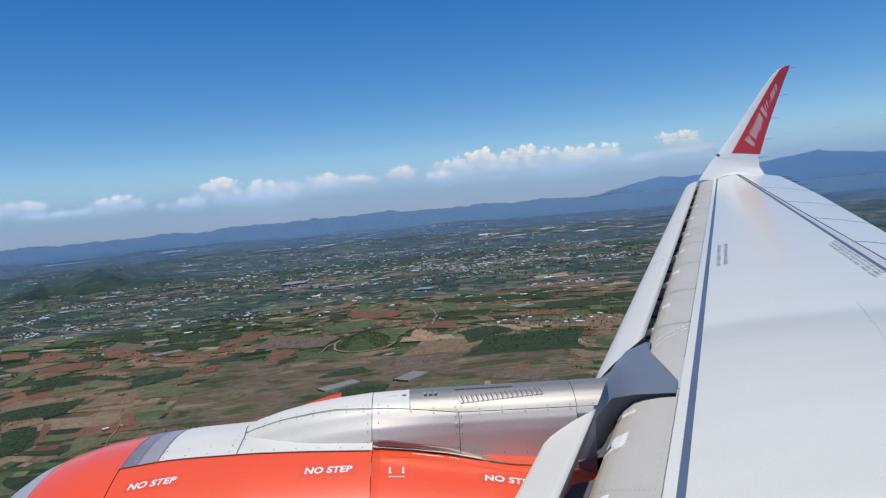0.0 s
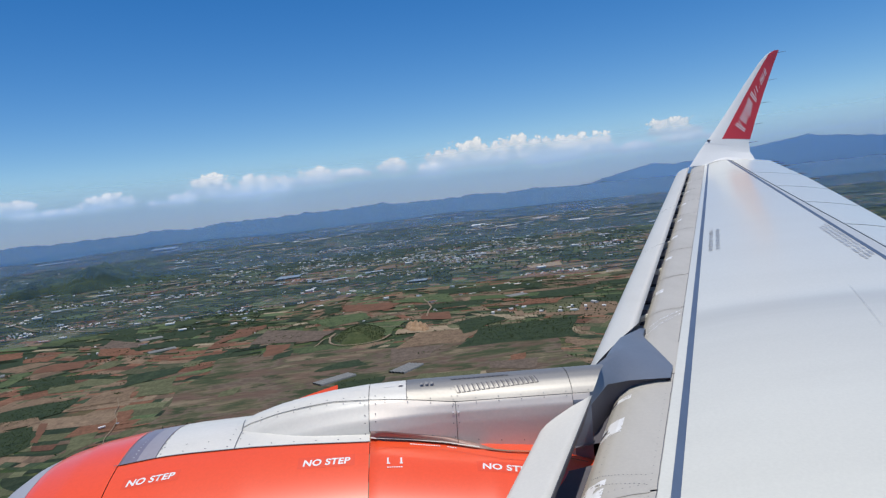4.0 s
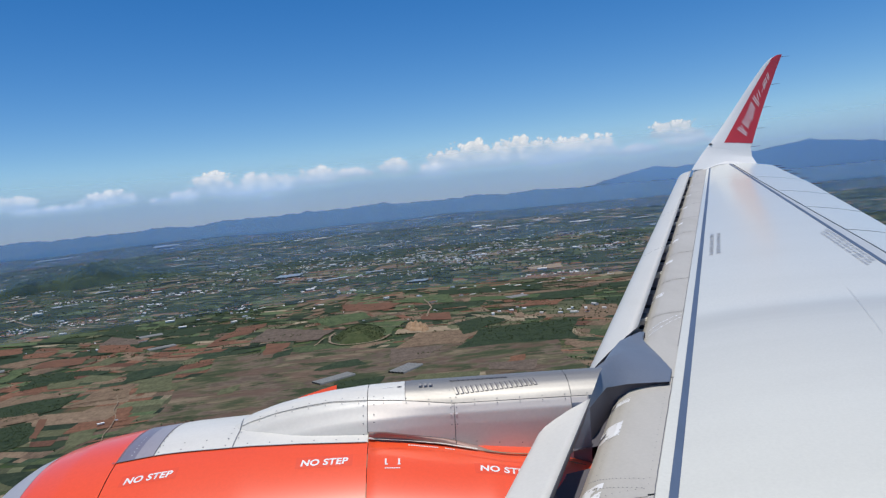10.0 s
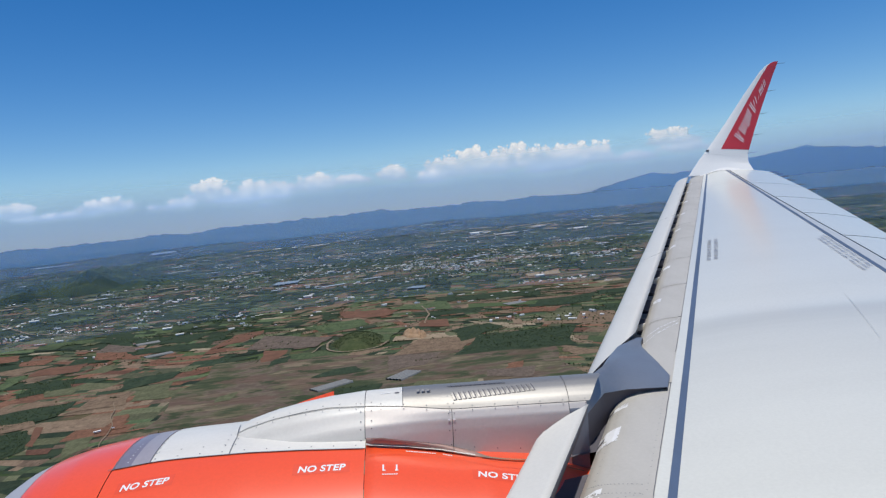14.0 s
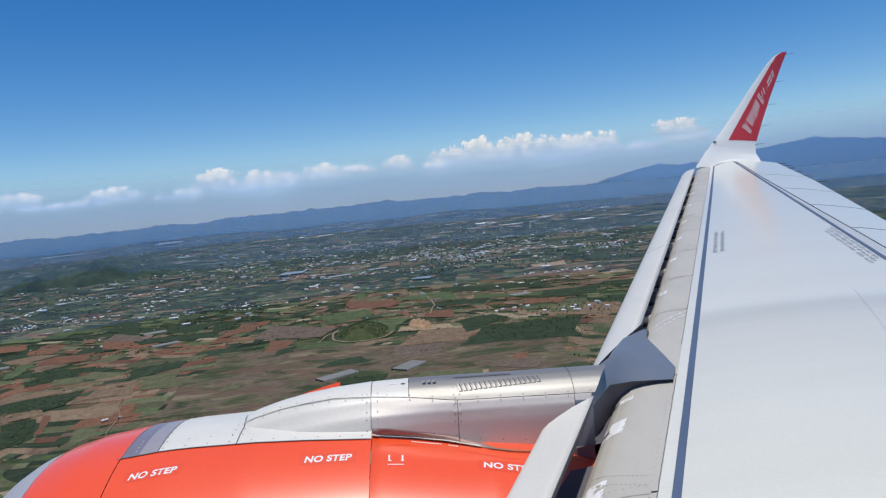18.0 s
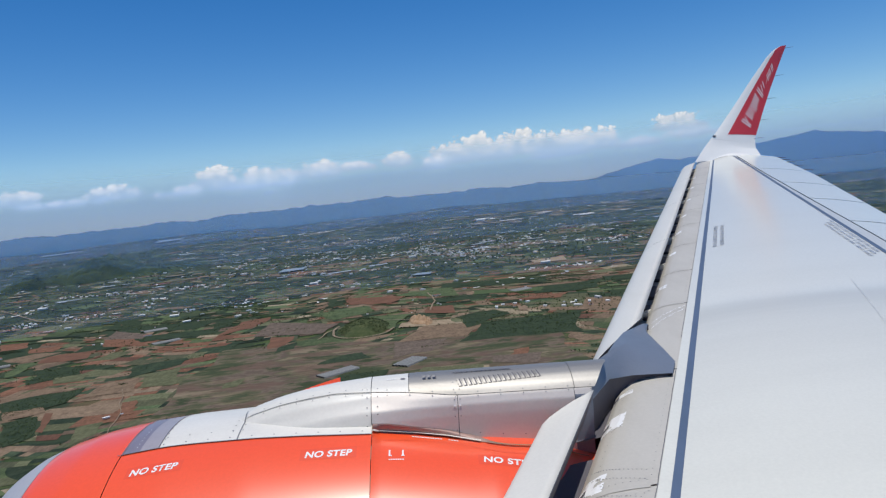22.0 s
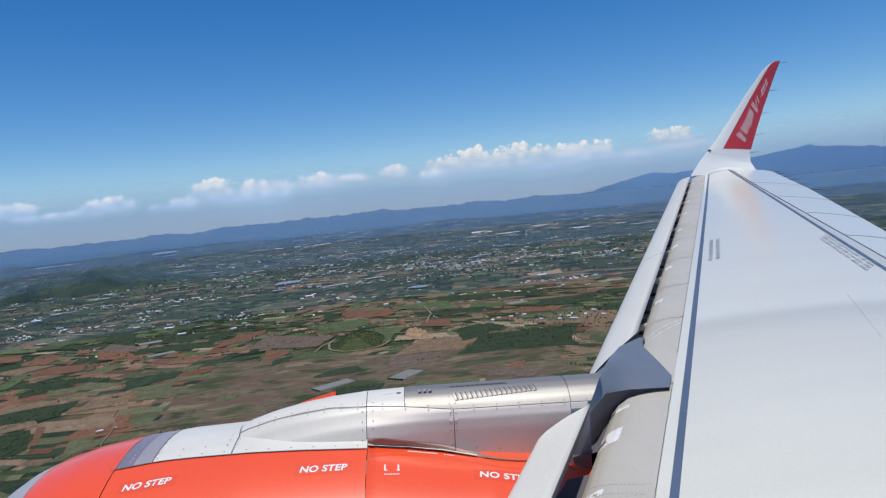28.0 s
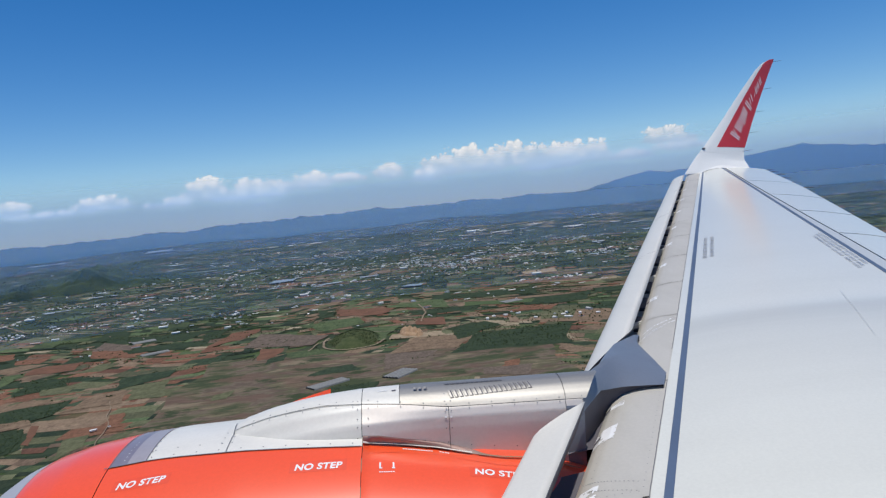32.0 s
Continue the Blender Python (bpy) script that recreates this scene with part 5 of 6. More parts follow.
drape("field", ((-516, 980), (-496, 1027), (-510, 1091), (-543, 1075)), OLIVES, 1.14, "olive-brown stubble beside a track", "field", 16, 8)
drape("field", ((-633, 1246), (-536, 1276), (-554, 1371), (-617, 1360)), BROWNS, 1.16, "broad mauve-brown tilled field", "field", 22, 14)
drape("field", ((-498, 1114), (-477, 1118), (-501, 1202), (-524, 1192)), RUSTS, 1.17, "brick-red tilled plot", "field", 16, 6)
drape("field", ((-526, 1290), (-465, 1295), (-505, 1421), (-552, 1404)), OLIVES, 1.18, "olive green pasture", "field", 22, 14)
drape("field", ((-592, 1382), (-510, 1456), (-518, 1525), (-620, 1491)), DARKS, 1.19, "dark green orchard rows", "field", 22, 11)
drape("field", ((-807, 1774), (-668, 1722), (-785, 1882), (-845, 1884)), RUSTS, 1.20, "dusty red tilled field", "field", 16, 8)
drape("field", ((-890, 2034), (-826, 2058), (-885, 2298), (-986, 2297)), FOREST, 1.22, "dark green grove below a village", "field", 22, 17)
drape("field", ((-847, 1885), (-733, 1839), (-739, 1902), (-871, 2015)), DUSKS, 1.23, "ash-grey covered beds", "field", 16, 8)
drape("field", ((-558, 1847), (-524, 1882), (-522, 2069), (-582, 1993)), FOREST, 1.25, "dark green grove in red soil", "field", 22, 13)
drape("field", ((-516, 1750), (-439, 1826), (-422, 1976), (-491, 1939)), RUST, 1.26, "red tilled soil round a grove", "field", 22, 13)
drape("field", ((-413, 1694), (-244, 1635), (-211, 1746), (-404, 1870)), DUSKS, 1.28, "mauve-brown ploughed field with long furrows", "field", 16, 10)
drape("field", ((-348, 1513), (-305, 1531), (-305, 1636), (-363, 1654)), RUST, 1.29, "red-brown patch of tilled soil", "field", 22, 14)
drape("field", ((-322, 1467), (-281, 1490), (-286, 1562), (-317, 1537)), DARKS, 1.30, "small dark green orchard", "field", 16, 10)
drape("field", ((-232, 1808), (-133, 1876), (-156, 1998), (-318, 1948)), GREENS, 1.31, "bright green crop behind the knoll", "field", 22, 11)
drape("field", ((-269, 2034), (-228, 2048), (-237, 2213), (-293, 2206)), FOREST, 1.32, "square dark green grove", "field", 16, 10)
drape("field", ((-225, 2045), (-92, 1996), (-40, 2116), (-235, 2187)), RUST, 1.34, "long red-brown tilled field", "field", 22, 11)
drape("field", ((-146, 1671), (-77, 1589), (-38, 1779), (-141, 1801)), GREENS, 1.35, "green scrub beside the knoll", "field", 22, 14)
drape("field", ((-211, 1313), (-109, 1325), (-129, 1383), (-179, 1372)), DARKS, 1.36, "dark green orchard on the moor", "field", 22, 13)
drape("field", ((-158, 1146), (-98, 1128), (-67, 1219), (-157, 1226)), FOREST, 1.37, "dark olive grove beside greenhouses", "field", 22, 14)
drape("field", ((-366, 1207), (-334, 1219), (-337, 1280), (-365, 1253)), OLIVES, 1.38, "olive green patch on the moor", "field", 22, 13)
drape("field", ((-58, 1442), (87, 1440), (127, 1552), (1, 1599)), BROWNS, 1.40, "brown furrowed soil below the quarry", "field", 22, 11)
drape("field", ((-60, 1301), (4, 1327), (41, 1424), (-64, 1445)), DUSKS, 1.41, "mauve-brown tilled field", "field", 22, 11)
drape("field", ((141, 1201), (168, 1193), (187, 1274), (157, 1266)), RUSTS, 1.42, "red-brown tilled plot", "field", 16, 6)
drape("field", ((1, 1762), (79, 1720), (78, 1838), (12, 1854)), RUST, 1.43, "red-brown field crossed by a white track", "field", 16, 6)
drape("field", ((174, 1643), (240, 1592), (214, 1691), (128, 1766)), TANS, 1.44, "pale dry field beside a road", "field", 16, 7)
drape("field", ((309, 1886), (486, 1872), (525, 2031), (299, 1999)), FOREST, 1.46, "wide dark green plantation", "field", 22, 17)
drape("field", ((258, 1818), (352, 1780), (385, 1849), (289, 1858)), RUSTS, 1.47, "red-brown strip below a plantation", "field", 16, 8)
drape("field", ((96, 1516), (207, 1629), (169, 1713), (76, 1672)), FOREST, 1.48, "dark green grove", "field", 22, 14)
drape("field", ((-78, 2119), (106, 1994), (98, 2187), (-58, 2166)), GREENS, 1.49, "bright green crop", "field", 22, 11)
drape("field", ((9, 1160), (43, 1153), (57, 1187), (17, 1201)), TANS, 1.50, "small pale dry plot", "field", 16, 6)
drape("field", ((58, 1147), (96, 1137), (102, 1174), (67, 1182)), TANS, 1.52, "small pale dry plot", "field", 16, 6)
drape("field", ((108, 1187), (187, 1163), (204, 1227), (123, 1231)), DUSKS, 1.53, "grey-brown fallow land", "field", 22, 11)
drape("quarry_ground", ((-60, 1600), (70, 1580), (60, 1640), (-55, 1660)), TAN, 1.65, "pale bare soil below the small quarry", "soil")
for nm, pts_ in (("lake", ((-680, 3260), (-560, 3270), (-540, 3390), (-660, 3380))), ("lake", ((-3420, 9300), (-3120, 9400), (-3380, 10200), (-3620, 10100))),
                 ("lake", ((-5000, 19500), (-3700, 20000), (-3600, 23000), (-5000, 23500))), ("lake", ((-4300, 8100), (-4000, 8200), (-4150, 8800), (-4480, 8700))), ("pond", ((-20, 2580), (60, 2570), (60, 2640), (-10, 2650)))):
    s_big = math.hypot(*pts_[0])
    drape(nm, pts_, WATER, 2 + s_big * 0.0016, "still grey-blue water among the fields", nm, 14, 14 + s_big * 0.012)


def mound(cx, cy, rx, ry, tall, mat, name, label, category, seed, rings=9, spokes=28, rug=0.8):
    """An uneven heap of earth or rock."""
    v = [tuple(ground_at(cx, cy, tall * (1 + rug * noise.fractal(Vector((cx / (0.4 * rx), cy / (0.4 * ry), seed + 4)), 0.9, 2.2, 4 if tall > 30 else 1)) + 1.2)[0])]
    for i in range(1, rings + 1):
        for j in range(spokes):
            a = 2 * math.pi * j / spokes
            t = i / rings
            wob = 1 + 0.28 * noise.noise(Vector((math.cos(a) * 1.7, math.sin(a) * 1.7, seed)))
            x, y = cx + rx * t * wob * math.cos(a), cy + ry * t * wob * math.sin(a)
            h = tall * (1 - t * t) * (1 + rug * noise.fractal(Vector((x / (0.4 * rx), y / (0.4 * ry), seed + 4)), 0.9, 2.2, 4 if tall > 30 else 1)) - (2 if i == rings else 0)
            v.append(tuple(ground_at(x, y, h + 1.2)[0]))
    f = [(0, 1 + j, 1 + (j + 1) % spokes) for j in range(spokes)]
    for i in range(rings - 1):
        for j in range(spokes):
            a, b = 1 + i * spokes + j, 1 + i * spokes + (j + 1) % spokes
            f.append((a, a + spokes, b + spokes, b))
    return tagged(new(name, mesh_of(name, v, f, mat)), label, category, kind="structure")


mound(6, 1640, 15, 44, 8, CLAY, "quarry_mound", "orange-tan bare clay of a small quarry", "quarry", 21, 9, 28, 1.4)
mound(-14, 1668, 24, 50, 14, CLAY, "quarry_mound", "orange-tan bare clay of a small quarry", "quarry", 3)
mound(-141, 1640, 64, 96, 21, SCRUB, "knoll", "low bushy knoll among brown fields", "hill", 6, rug=0.2)
mound(-2105, 4132, 240, 380, 74, HILLSIDE, "wooded_hill", "dark green wooded hill standing in the plain", "hill", 9, 40, 130, 0.35)
mound(-1862, 4280, 240, 380, 108, HILLSIDE, "wooded_hill", "dark green wooded hill standing in the plain", "hill", 12, 40, 130, 0.35)
mound(-1610, 4380, 300, 380, 34, HILLSIDE, "wooded_hill", "low wooded shoulder of the hill", "hill", 15, 30, 110, 0.45)


def lane(points, wide, label):
    v, f = [], []
    run = []
    for (ax, ay), (bx, by) in zip(points, points[1:]):
        n = max(2, int(math.hypot(bx - ax, by - ay) / 18))
        run += [(ax + (bx - ax) * i / n, ay + (by - ay) * i / n) for i in range(n)]
    run.append(points[-1])
    for i, (x, y) in enumerate(run):
        ox, oy = run[min(i + 1, len(run) - 1)][0] - run[max(i - 1, 0)][0], run[min(i + 1, len(run) - 1)][1] - run[max(i - 1, 0)][1]
        k = math.hypot(ox, oy) or 1
        wob = 7 * noise.noise(Vector((x / 60, y / 60, 6)))
        for s in (-1, 1):
            px, py = x - oy / k * (s * wide / 2 + wob), y + ox / k * (s * wide / 2 + wob)
            v.append(tuple(ground_at(px, py, 2.9 + 0.0012 * max(0, math.hypot(x, y) - 1200))[0]))
        if i:
            f.append((2 * i - 2, 2 * i, 2 * i + 1, 2 * i - 1))
    tagged(new("dirt_road", mesh_of("dirt_road", v, f, ROAD)), label, "road", kind="structure")


lane(((-240, 1560), (-225, 1640), (-150, 1750), (-60, 1700), (60, 1640), (190, 1747), (262, 1732), (420, 1650)), 3.2, "pale dirt road round the knoll")
lane(((-1700, 2900), (-1306, 2430), (-1027, 2242), (-780, 2270), (-587, 2420), (-438, 2440), (-200, 2560)), 6, "pale village road")
lane(((-1600, 3120), (-1449, 3390), (-1000, 3500), (-430, 3860), (180, 3640), (700, 3500)), 8, "pale main road toward the town")
lane([(-141 + 76 * math.cos(a), 1640 + 112 * math.sin(a)) for a in lin(2.6, 6.0, 14)], 5, "pale track round the foot of the knoll")
lane(((20, 1800), (35, 1950), (20, 2120)), 4, "pale dirt track")
lane(((-560, 1290), (-500, 1130), (-470, 1000)), 1.3, "pale dirt track to a lone hut")

# ---- trees: hedgerows, clumps and orchard edges, too many to count ----
random.seed(31)
bm = bmesh.new()
bmesh.ops.create_icosphere(bm, subdivisions=1, radius=1.0)
ico_v = [tuple(q.co) for q in bm.verts]
ico_f = [tuple(q.index for q in fc.verts) for fc in bm.faces]
bm.free()
tv, tf = [], []


def tree(x, y, size, lift=0.0):
    p, s = ground_at(x, y, 1.0 + lift)
    size *= s
    k = len(tv)
    # trunk
    for zz in (0, size * 1.1):
        for a in (0, 2.09, 4.19):
            tv.append((p.x + 0.09 * size * math.cos(a), p.y + 0.09 * size * math.sin(a), p.z + zz))
    tf.extend(((k, k + 1, k + 4, k + 3), (k + 1, k + 2, k + 5, k + 4), (k + 2, k, k + 3, k + 5)))
    # two or three uneven clumps
    for c in range(random.choice((1, 2, 2, 3))):
        r = size * random.uniform(0.45, 0.8)
        ox, oy, oz = random.uniform(-0.6, 0.6) * size, random.uniform(-0.6, 0.6) * size, size * random.uniform(0.85, 1.5)
        k = len(tv)
        for q in ico_v:
            j = r * random.uniform(0.7, 1.2)
            tv.append((p.x + ox + q[0] * j, p.y + oy + q[1] * j, p.z + oz + q[2] * j * 0.85))
        tf.extend(tuple(k + i for i in t_) for t_ in ico_f)


for (ax, ay), (bx, by), dense in edges:
    n = int(math.hypot(bx - ax, by - ay) / 6 * dense)
    for i in range(n):
        if random.random() < 0.45:
            continue
        u = (i + random.random()) / max(1, n)
        x, y = bend(ax + (bx - ax) * u, ay + (by - ay) * u)
        tree(x + random.uniform(-3, 3), y + random.uniform(-3, 3), random.uniform(0.9, 2.0))
# canopies of the groves
for a, b, c, d in groves:
    for _ in range(int(min(800, 0.05 * (b - a).length * (d - a).length))):
        u, w = random.random(), random.random()
        p = (a.lerp(b, u)).lerp(d.lerp(c, u), w)
        if noise.noise(Vector((p.x / 24, p.y / 24, 51))) > -0.25:
            tree(p.x, p.y, random.uniform(0.5, 1.15))
for _ in range(900):
    a, r = random.uniform(0, 6.28), math.sqrt(random.random())
    tree(-141 + 60 * r * math.cos(a), 1640 + 90 * r * math.sin(a), random.uniform(0.8, 1.7), 1.0 + 21 * (1 - r * r))
for cx, cy, rx, ry, n in ((228, 1505, 115, 125, 130), (440, 2190, 110, 160, 170), (-300, 1900, 120, 60, 90), (-700, 2080, 200, 50, 200), (300, 1900, 160, 70, 150), (-1200, 2650, 260, 170, 240)):
    for _ in range(n):
        a, r = random.uniform(0, 6.28), math.sqrt(random.random())
        for _k in range(4):
            tree(cx + rx * r * math.cos(a) + random.gauss(0, 7), cy + ry * r * math.sin(a) + random.gauss(0, 7), random.uniform(0.7, 1.5))
for _ in range(1500):
    y = random.uniform(1500, 3200)
    x = random.uniform(-0.68, 0.5) * y
    if noise.noise(Vector((x / 150, y / 150, 77))) > 0.12 and not (abs(x + 110) < 330 and y < 1560):
        for _k in range(6):
            tree(x + random.gauss(0, 12), y + random.gauss(0, 6), random.uniform(0.9, 2.1))
for hx, hy, rx, ry, tall in ((-2105, 4132, 232, 360, 74), (-1862, 4280, 230, 360, 106), (-1610, 4380, 285, 350, 33)):
    for _ in range(650):
        a, r = random.uniform(0, 6.28), math.sqrt(random.random())
        tree(hx + rx * r * math.cos(a), hy + ry * r * math.sin(a), random.uniform(2.5, 5.5), tall * (1 - r * r) * 0.95)
for px, py, n in ((-1300, 2430, 520), (-1450, 3250, 420), (-650, 2370, 320), (320, 1690, 160), (430, 1640, 100)):
    for _ in range(n):
        tree(px + random.gauss(0, 130), py + random.gauss(0, 90), random.uniform(1.4, 2.8))
for _ in range(3600):
    y = random.uniform(2600, 8500)
    x = random.uniform(-0.62, 0.55) * y
    if noise.noise(Vector((x / 420, y / 420, 15))) > -0.1:
        for _k in range(3):
            tree(x + random.gauss(0, 26), y + random.gauss(0, 16), random.uniform(2.4, 5.0) * (0.7 + y / 8000))
tagged(new("trees", mesh_of("trees", tv, tf, FOLIAGE, False)), "dark green hedgerow trees and clumps between the fields", "trees", kind="stuff")

# woodlots and dark orchards that break up the plots
random.seed(61)
for _ in range(90):
    y = random.uniform(1500, 7000)
    x = random.uniform(-0.66, 0.55) * y
    if math.hypot(x + 145, y - 1640) < 260 or (y < 1700 and abs(x + 150) < 450):
        continue
    grow_ = 0.7 + y / 4000
    w_, d_ = random.uniform(50, 170) * grow_, random.uniform(22, 60) * grow_
    c_, n_ = math.cos(0.25 + random.gauss(0, 0.25)), math.sin(-0.13 + random.gauss(0, 0.25))
    drape("woodlot", [(x + a * w_ * c_ - b * d_ * n_, y + a * w_ * n_ + b * d_ * c_) for a, b in ((-1, -1), (1, -1), (1, 1), (-1, 1))], FOREST, 0.9, "dark green woodlot between plots", "woods", 16, 30 * grow_)
# pale strips of plastic-covered beds and bare soil far out, too many to count
sv, sf, sm = [], [], []
for _ in range(420):
    y = random.uniform(2900, 11500)
    x = random.uniform(-0.6, 0.5) * y
    w_, d_ = random.uniform(12, 55) * (0.6 + y / 8000), random.uniform(6, 18) * (0.6 + y / 8000)
    a_ = 0.2 + random.gauss(0, 0.2)
    k = len(sv)
    for a, b in ((-1, -1), (0, -1.2), (1, -1), (1, 1), (0, 0.9), (-1, 1)):
        sv.append(tuple(ground_at(x + a * w_ * math.cos(a_) - b * d_ * math.sin(a_), y + a * w_ * math.sin(a_) + b * d_ * math.cos(a_), 3 + 0.0016 * y)[0]))
    sf += [(k, k + 1, k + 4, k + 5), (k + 1, k + 2, k + 3, k + 4)]
    sm += [random.choice((0, 0, 1, 2))] * 2
for cx, cy, n, sx, sy in ((341, 7357, 10, 300, 500), (606, 5936, 14, 200, 200), (1061, 6653, 14, 260, 300), (1389, 6186, 12, 200, 260), (1634, 5970, 12, 260, 300), (2223, 7234, 12, 300, 400), (-677, 9228, 8, 500, 600),
                          (-1125, 7107, 10, 300, 400), (-547, 5046, 12, 240, 160), (-62, 5228, 10, 200, 160), (-1272, 9271, 8, 400, 500), (3312, 10198, 12, 500, 300)):
    for _ in range(n):
        x, y = random.gauss(cx, sx), random.gauss(cy, sy)
        w_, d_ = random.uniform(18, 90) * (0.5 + y / 9000), random.uniform(10, 34) * (0.5 + y / 7000)
        k = len(sv)
        for a, b in ((-1, -0.6), (0, -1.1), (1, -0.4), (1.1, 0.8), (0, 0.9), (-1, 0.5)):
            sv.append(tuple(ground_at(x + a * w_, y + b * d_ + 0.12 * a * w_, 4 + 0.002 * y)[0]))
        sf += [(k, k + 1, k + 4, k + 5), (k + 1, k + 2, k + 3, k + 4)]
        sm += [random.choice((1, 1, 2, 3))] * 2
for _ in range(620):
    y = random.uniform(2100, 5600)
    x = random.uniform(-0.6, 0.45) * y
    if noise.noise(Vector((x / 300, y / 300, 52))) < -0.05:
        continue
    w_, d_ = random.uniform(4, 17) * (0.6 + y / 6000), random.uniform(2, 6) * (0.6 + y / 6000)
    a_ = random.choice((0.2, 0.35, 1.8)) + random.gauss(0, 0.15)
    k = len(sv)
    for a, b in ((-1, -1), (0, -1.2), (1, -1), (1, 1), (0, 0.9), (-1, 1)):
        sv.append(tuple(ground_at(x + a * w_ * math.cos(a_) - b * d_ * math.sin(a_), y + a * w_ * math.sin(a_) + b * d_ * math.cos(a_), 3 + 0.0016 * y)[0]))
    sf += [(k, k + 1, k + 4, k + 5), (k + 1, k + 2, k + 3, k + 4)]
    sm += [random.choice((3, 3, 0, 1))] * 2
tagged(new("covered_beds", mesh_of("covered_beds", sv, sf, [SHEET, TAN, TANS, TIN], False, sm)), "pale strips of covered beds and dry soil", "fields", kind="stuff")

# ---- houses ----
random.seed(41)


def house_meshes(w, d, h, roof):
    wm = bpy.data.meshes.new("wall")
    wm.from_pydata([(-w, -d, 0), (w, -d, 0), (w, d, 0), (-w, d, 0), (-w, -d, h), (w, -d, h), (w, d, h), (-w, d, h), (-w, 0, h * 1.36), (w, 0, h * 1.36)], [],
                   [(0, 1, 5, 4), (2, 3, 7, 6), (1, 2, 6, 9, 5), (3, 0, 4, 8, 7)])
    wm.materials.append(PLASTER)
    e, t = 0.5, 0.18
    rm = bpy.data.meshes.new("roof")
    drop = e * h * 0.36 / d
    rm.from_pydata([(-w - e, -d - e, h - drop + t), (w + e, -d - e, h - drop + t), (w + e, 0, h * 1.36 + t), (-w - e, 0, h * 1.36 + t), (w + e, d + e, h - drop + t), (-w - e, d + e, h - drop + t),
                    (-w - e, -d - e, h - drop), (w + e, -d - e, h - drop), (w + e, d + e, h - drop), (-w - e, d + e, h - drop)], [],
                   [(0, 1, 2, 3), (3, 2, 4, 5), (6, 7, 1, 0), (8, 9, 5, 4), (7, 8, 4, 2, 1), (9, 6, 0, 3, 5)])
    rm.materials.append(roof)
    return wm, rm


STOCK = [(house_meshes(*q), lab) for q, lab in (((5.2, 3.2, 3.6, TIN), "white plastered farmhouse with a pale tin roof"), ((4.2, 2.9, 3.2, TILE), "small plastered house with a red-brown tiled roof"), ((8.5, 3.8, 3.4, TIN), "long pale shed with a tin roof"),
                                           ((3.4, 3.4, 5.8, TIN), "narrow two-storey white house"), ((6.0, 3.6, 3.4, TILE), "low house with a brick-red roof"))]


hv2, hf2, hm2 = [], [], []


def far_house(x, y):
    p, s = ground_at(x, y, 1.5)
    grow = s * random.choice((0.5, 0.7, 0.8, 1.0, 1.7)) * 0.66
    w, d, h = random.uniform(4, 10) * grow, random.uniform(3.5, 6) * grow, random.uniform(2.5, 4.5) * grow
    a = random.choice((0.4, 0.55, 1.97, 0.45)) + random.gauss(0, 0.1)
    c, n = math.cos(a), math.sin(a)
    k = len(hv2)
    for lx, ly, lz in ((-w, -d, -1.5), (w, -d, -1.5), (w, d, -1.5), (-w, d, -1.5), (-w, -d, h), (w, -d, h), (w, d, h), (-w, d, h), (-w, 0, h * 1.3), (w, 0, h * 1.3)):
        hv2.append((p.x + lx * c - ly * n, p.y + lx * n + ly * c, p.z + lz))
    roof = random.choices((1, 2, 3), (3, 1.2, 2))[0]
    for q, m_ in (((0, 1, 5, 4), 0), ((2, 3, 7, 6), 0), ((1, 2, 6, 9, 5), 0), ((3, 0, 4, 8, 7), 0), ((4, 5, 9, 8), roof), ((8, 9, 6, 7), roof)):
        hf2.append(tuple(k + i for i in q))
        hm2.append(m_)


built = []


def house(x, y, turn, pick):
    if len(built) >= 295 or y > 3300:
        return far_house(x, y)
    built.append((x, y))
    (wm, rm), lab = STOCK[pick]
    p, s = ground_at(x, y, 0.6)
    k_ = random.uniform(0.5, 1.0)
    h_ = tagged(new("house"), lab, "house", "village houses")
    h_.location, h_.rotation_euler, h_.scale = p, (0, 0, turn), (s * k_,) * 3
    part("wall", wm, h_)
    part("roof", rm, h_)


def pick_house():
    return random.choices(range(5), (5, 2, 2, 3, 1.4))[0]


def street(points, n, spread):
    for _ in range(n):
        i = random.randrange(len(points) - 1)
        (ax, ay), (bx, by) = points[i], points[i + 1]
        u = random.random()
        off = random.choice((-1, 1)) * (9 + abs(random.gauss(0, spread)))
        k = math.hypot(bx - ax, by - ay)
        x, y = ax + (bx - ax) * u - (by - ay) / k * off, ay + (by - ay) * u + (bx - ax) / k * off
        house(x, y, math.atan2(by - ay, bx - ax) + random.gauss(0, 0.2), pick_house())


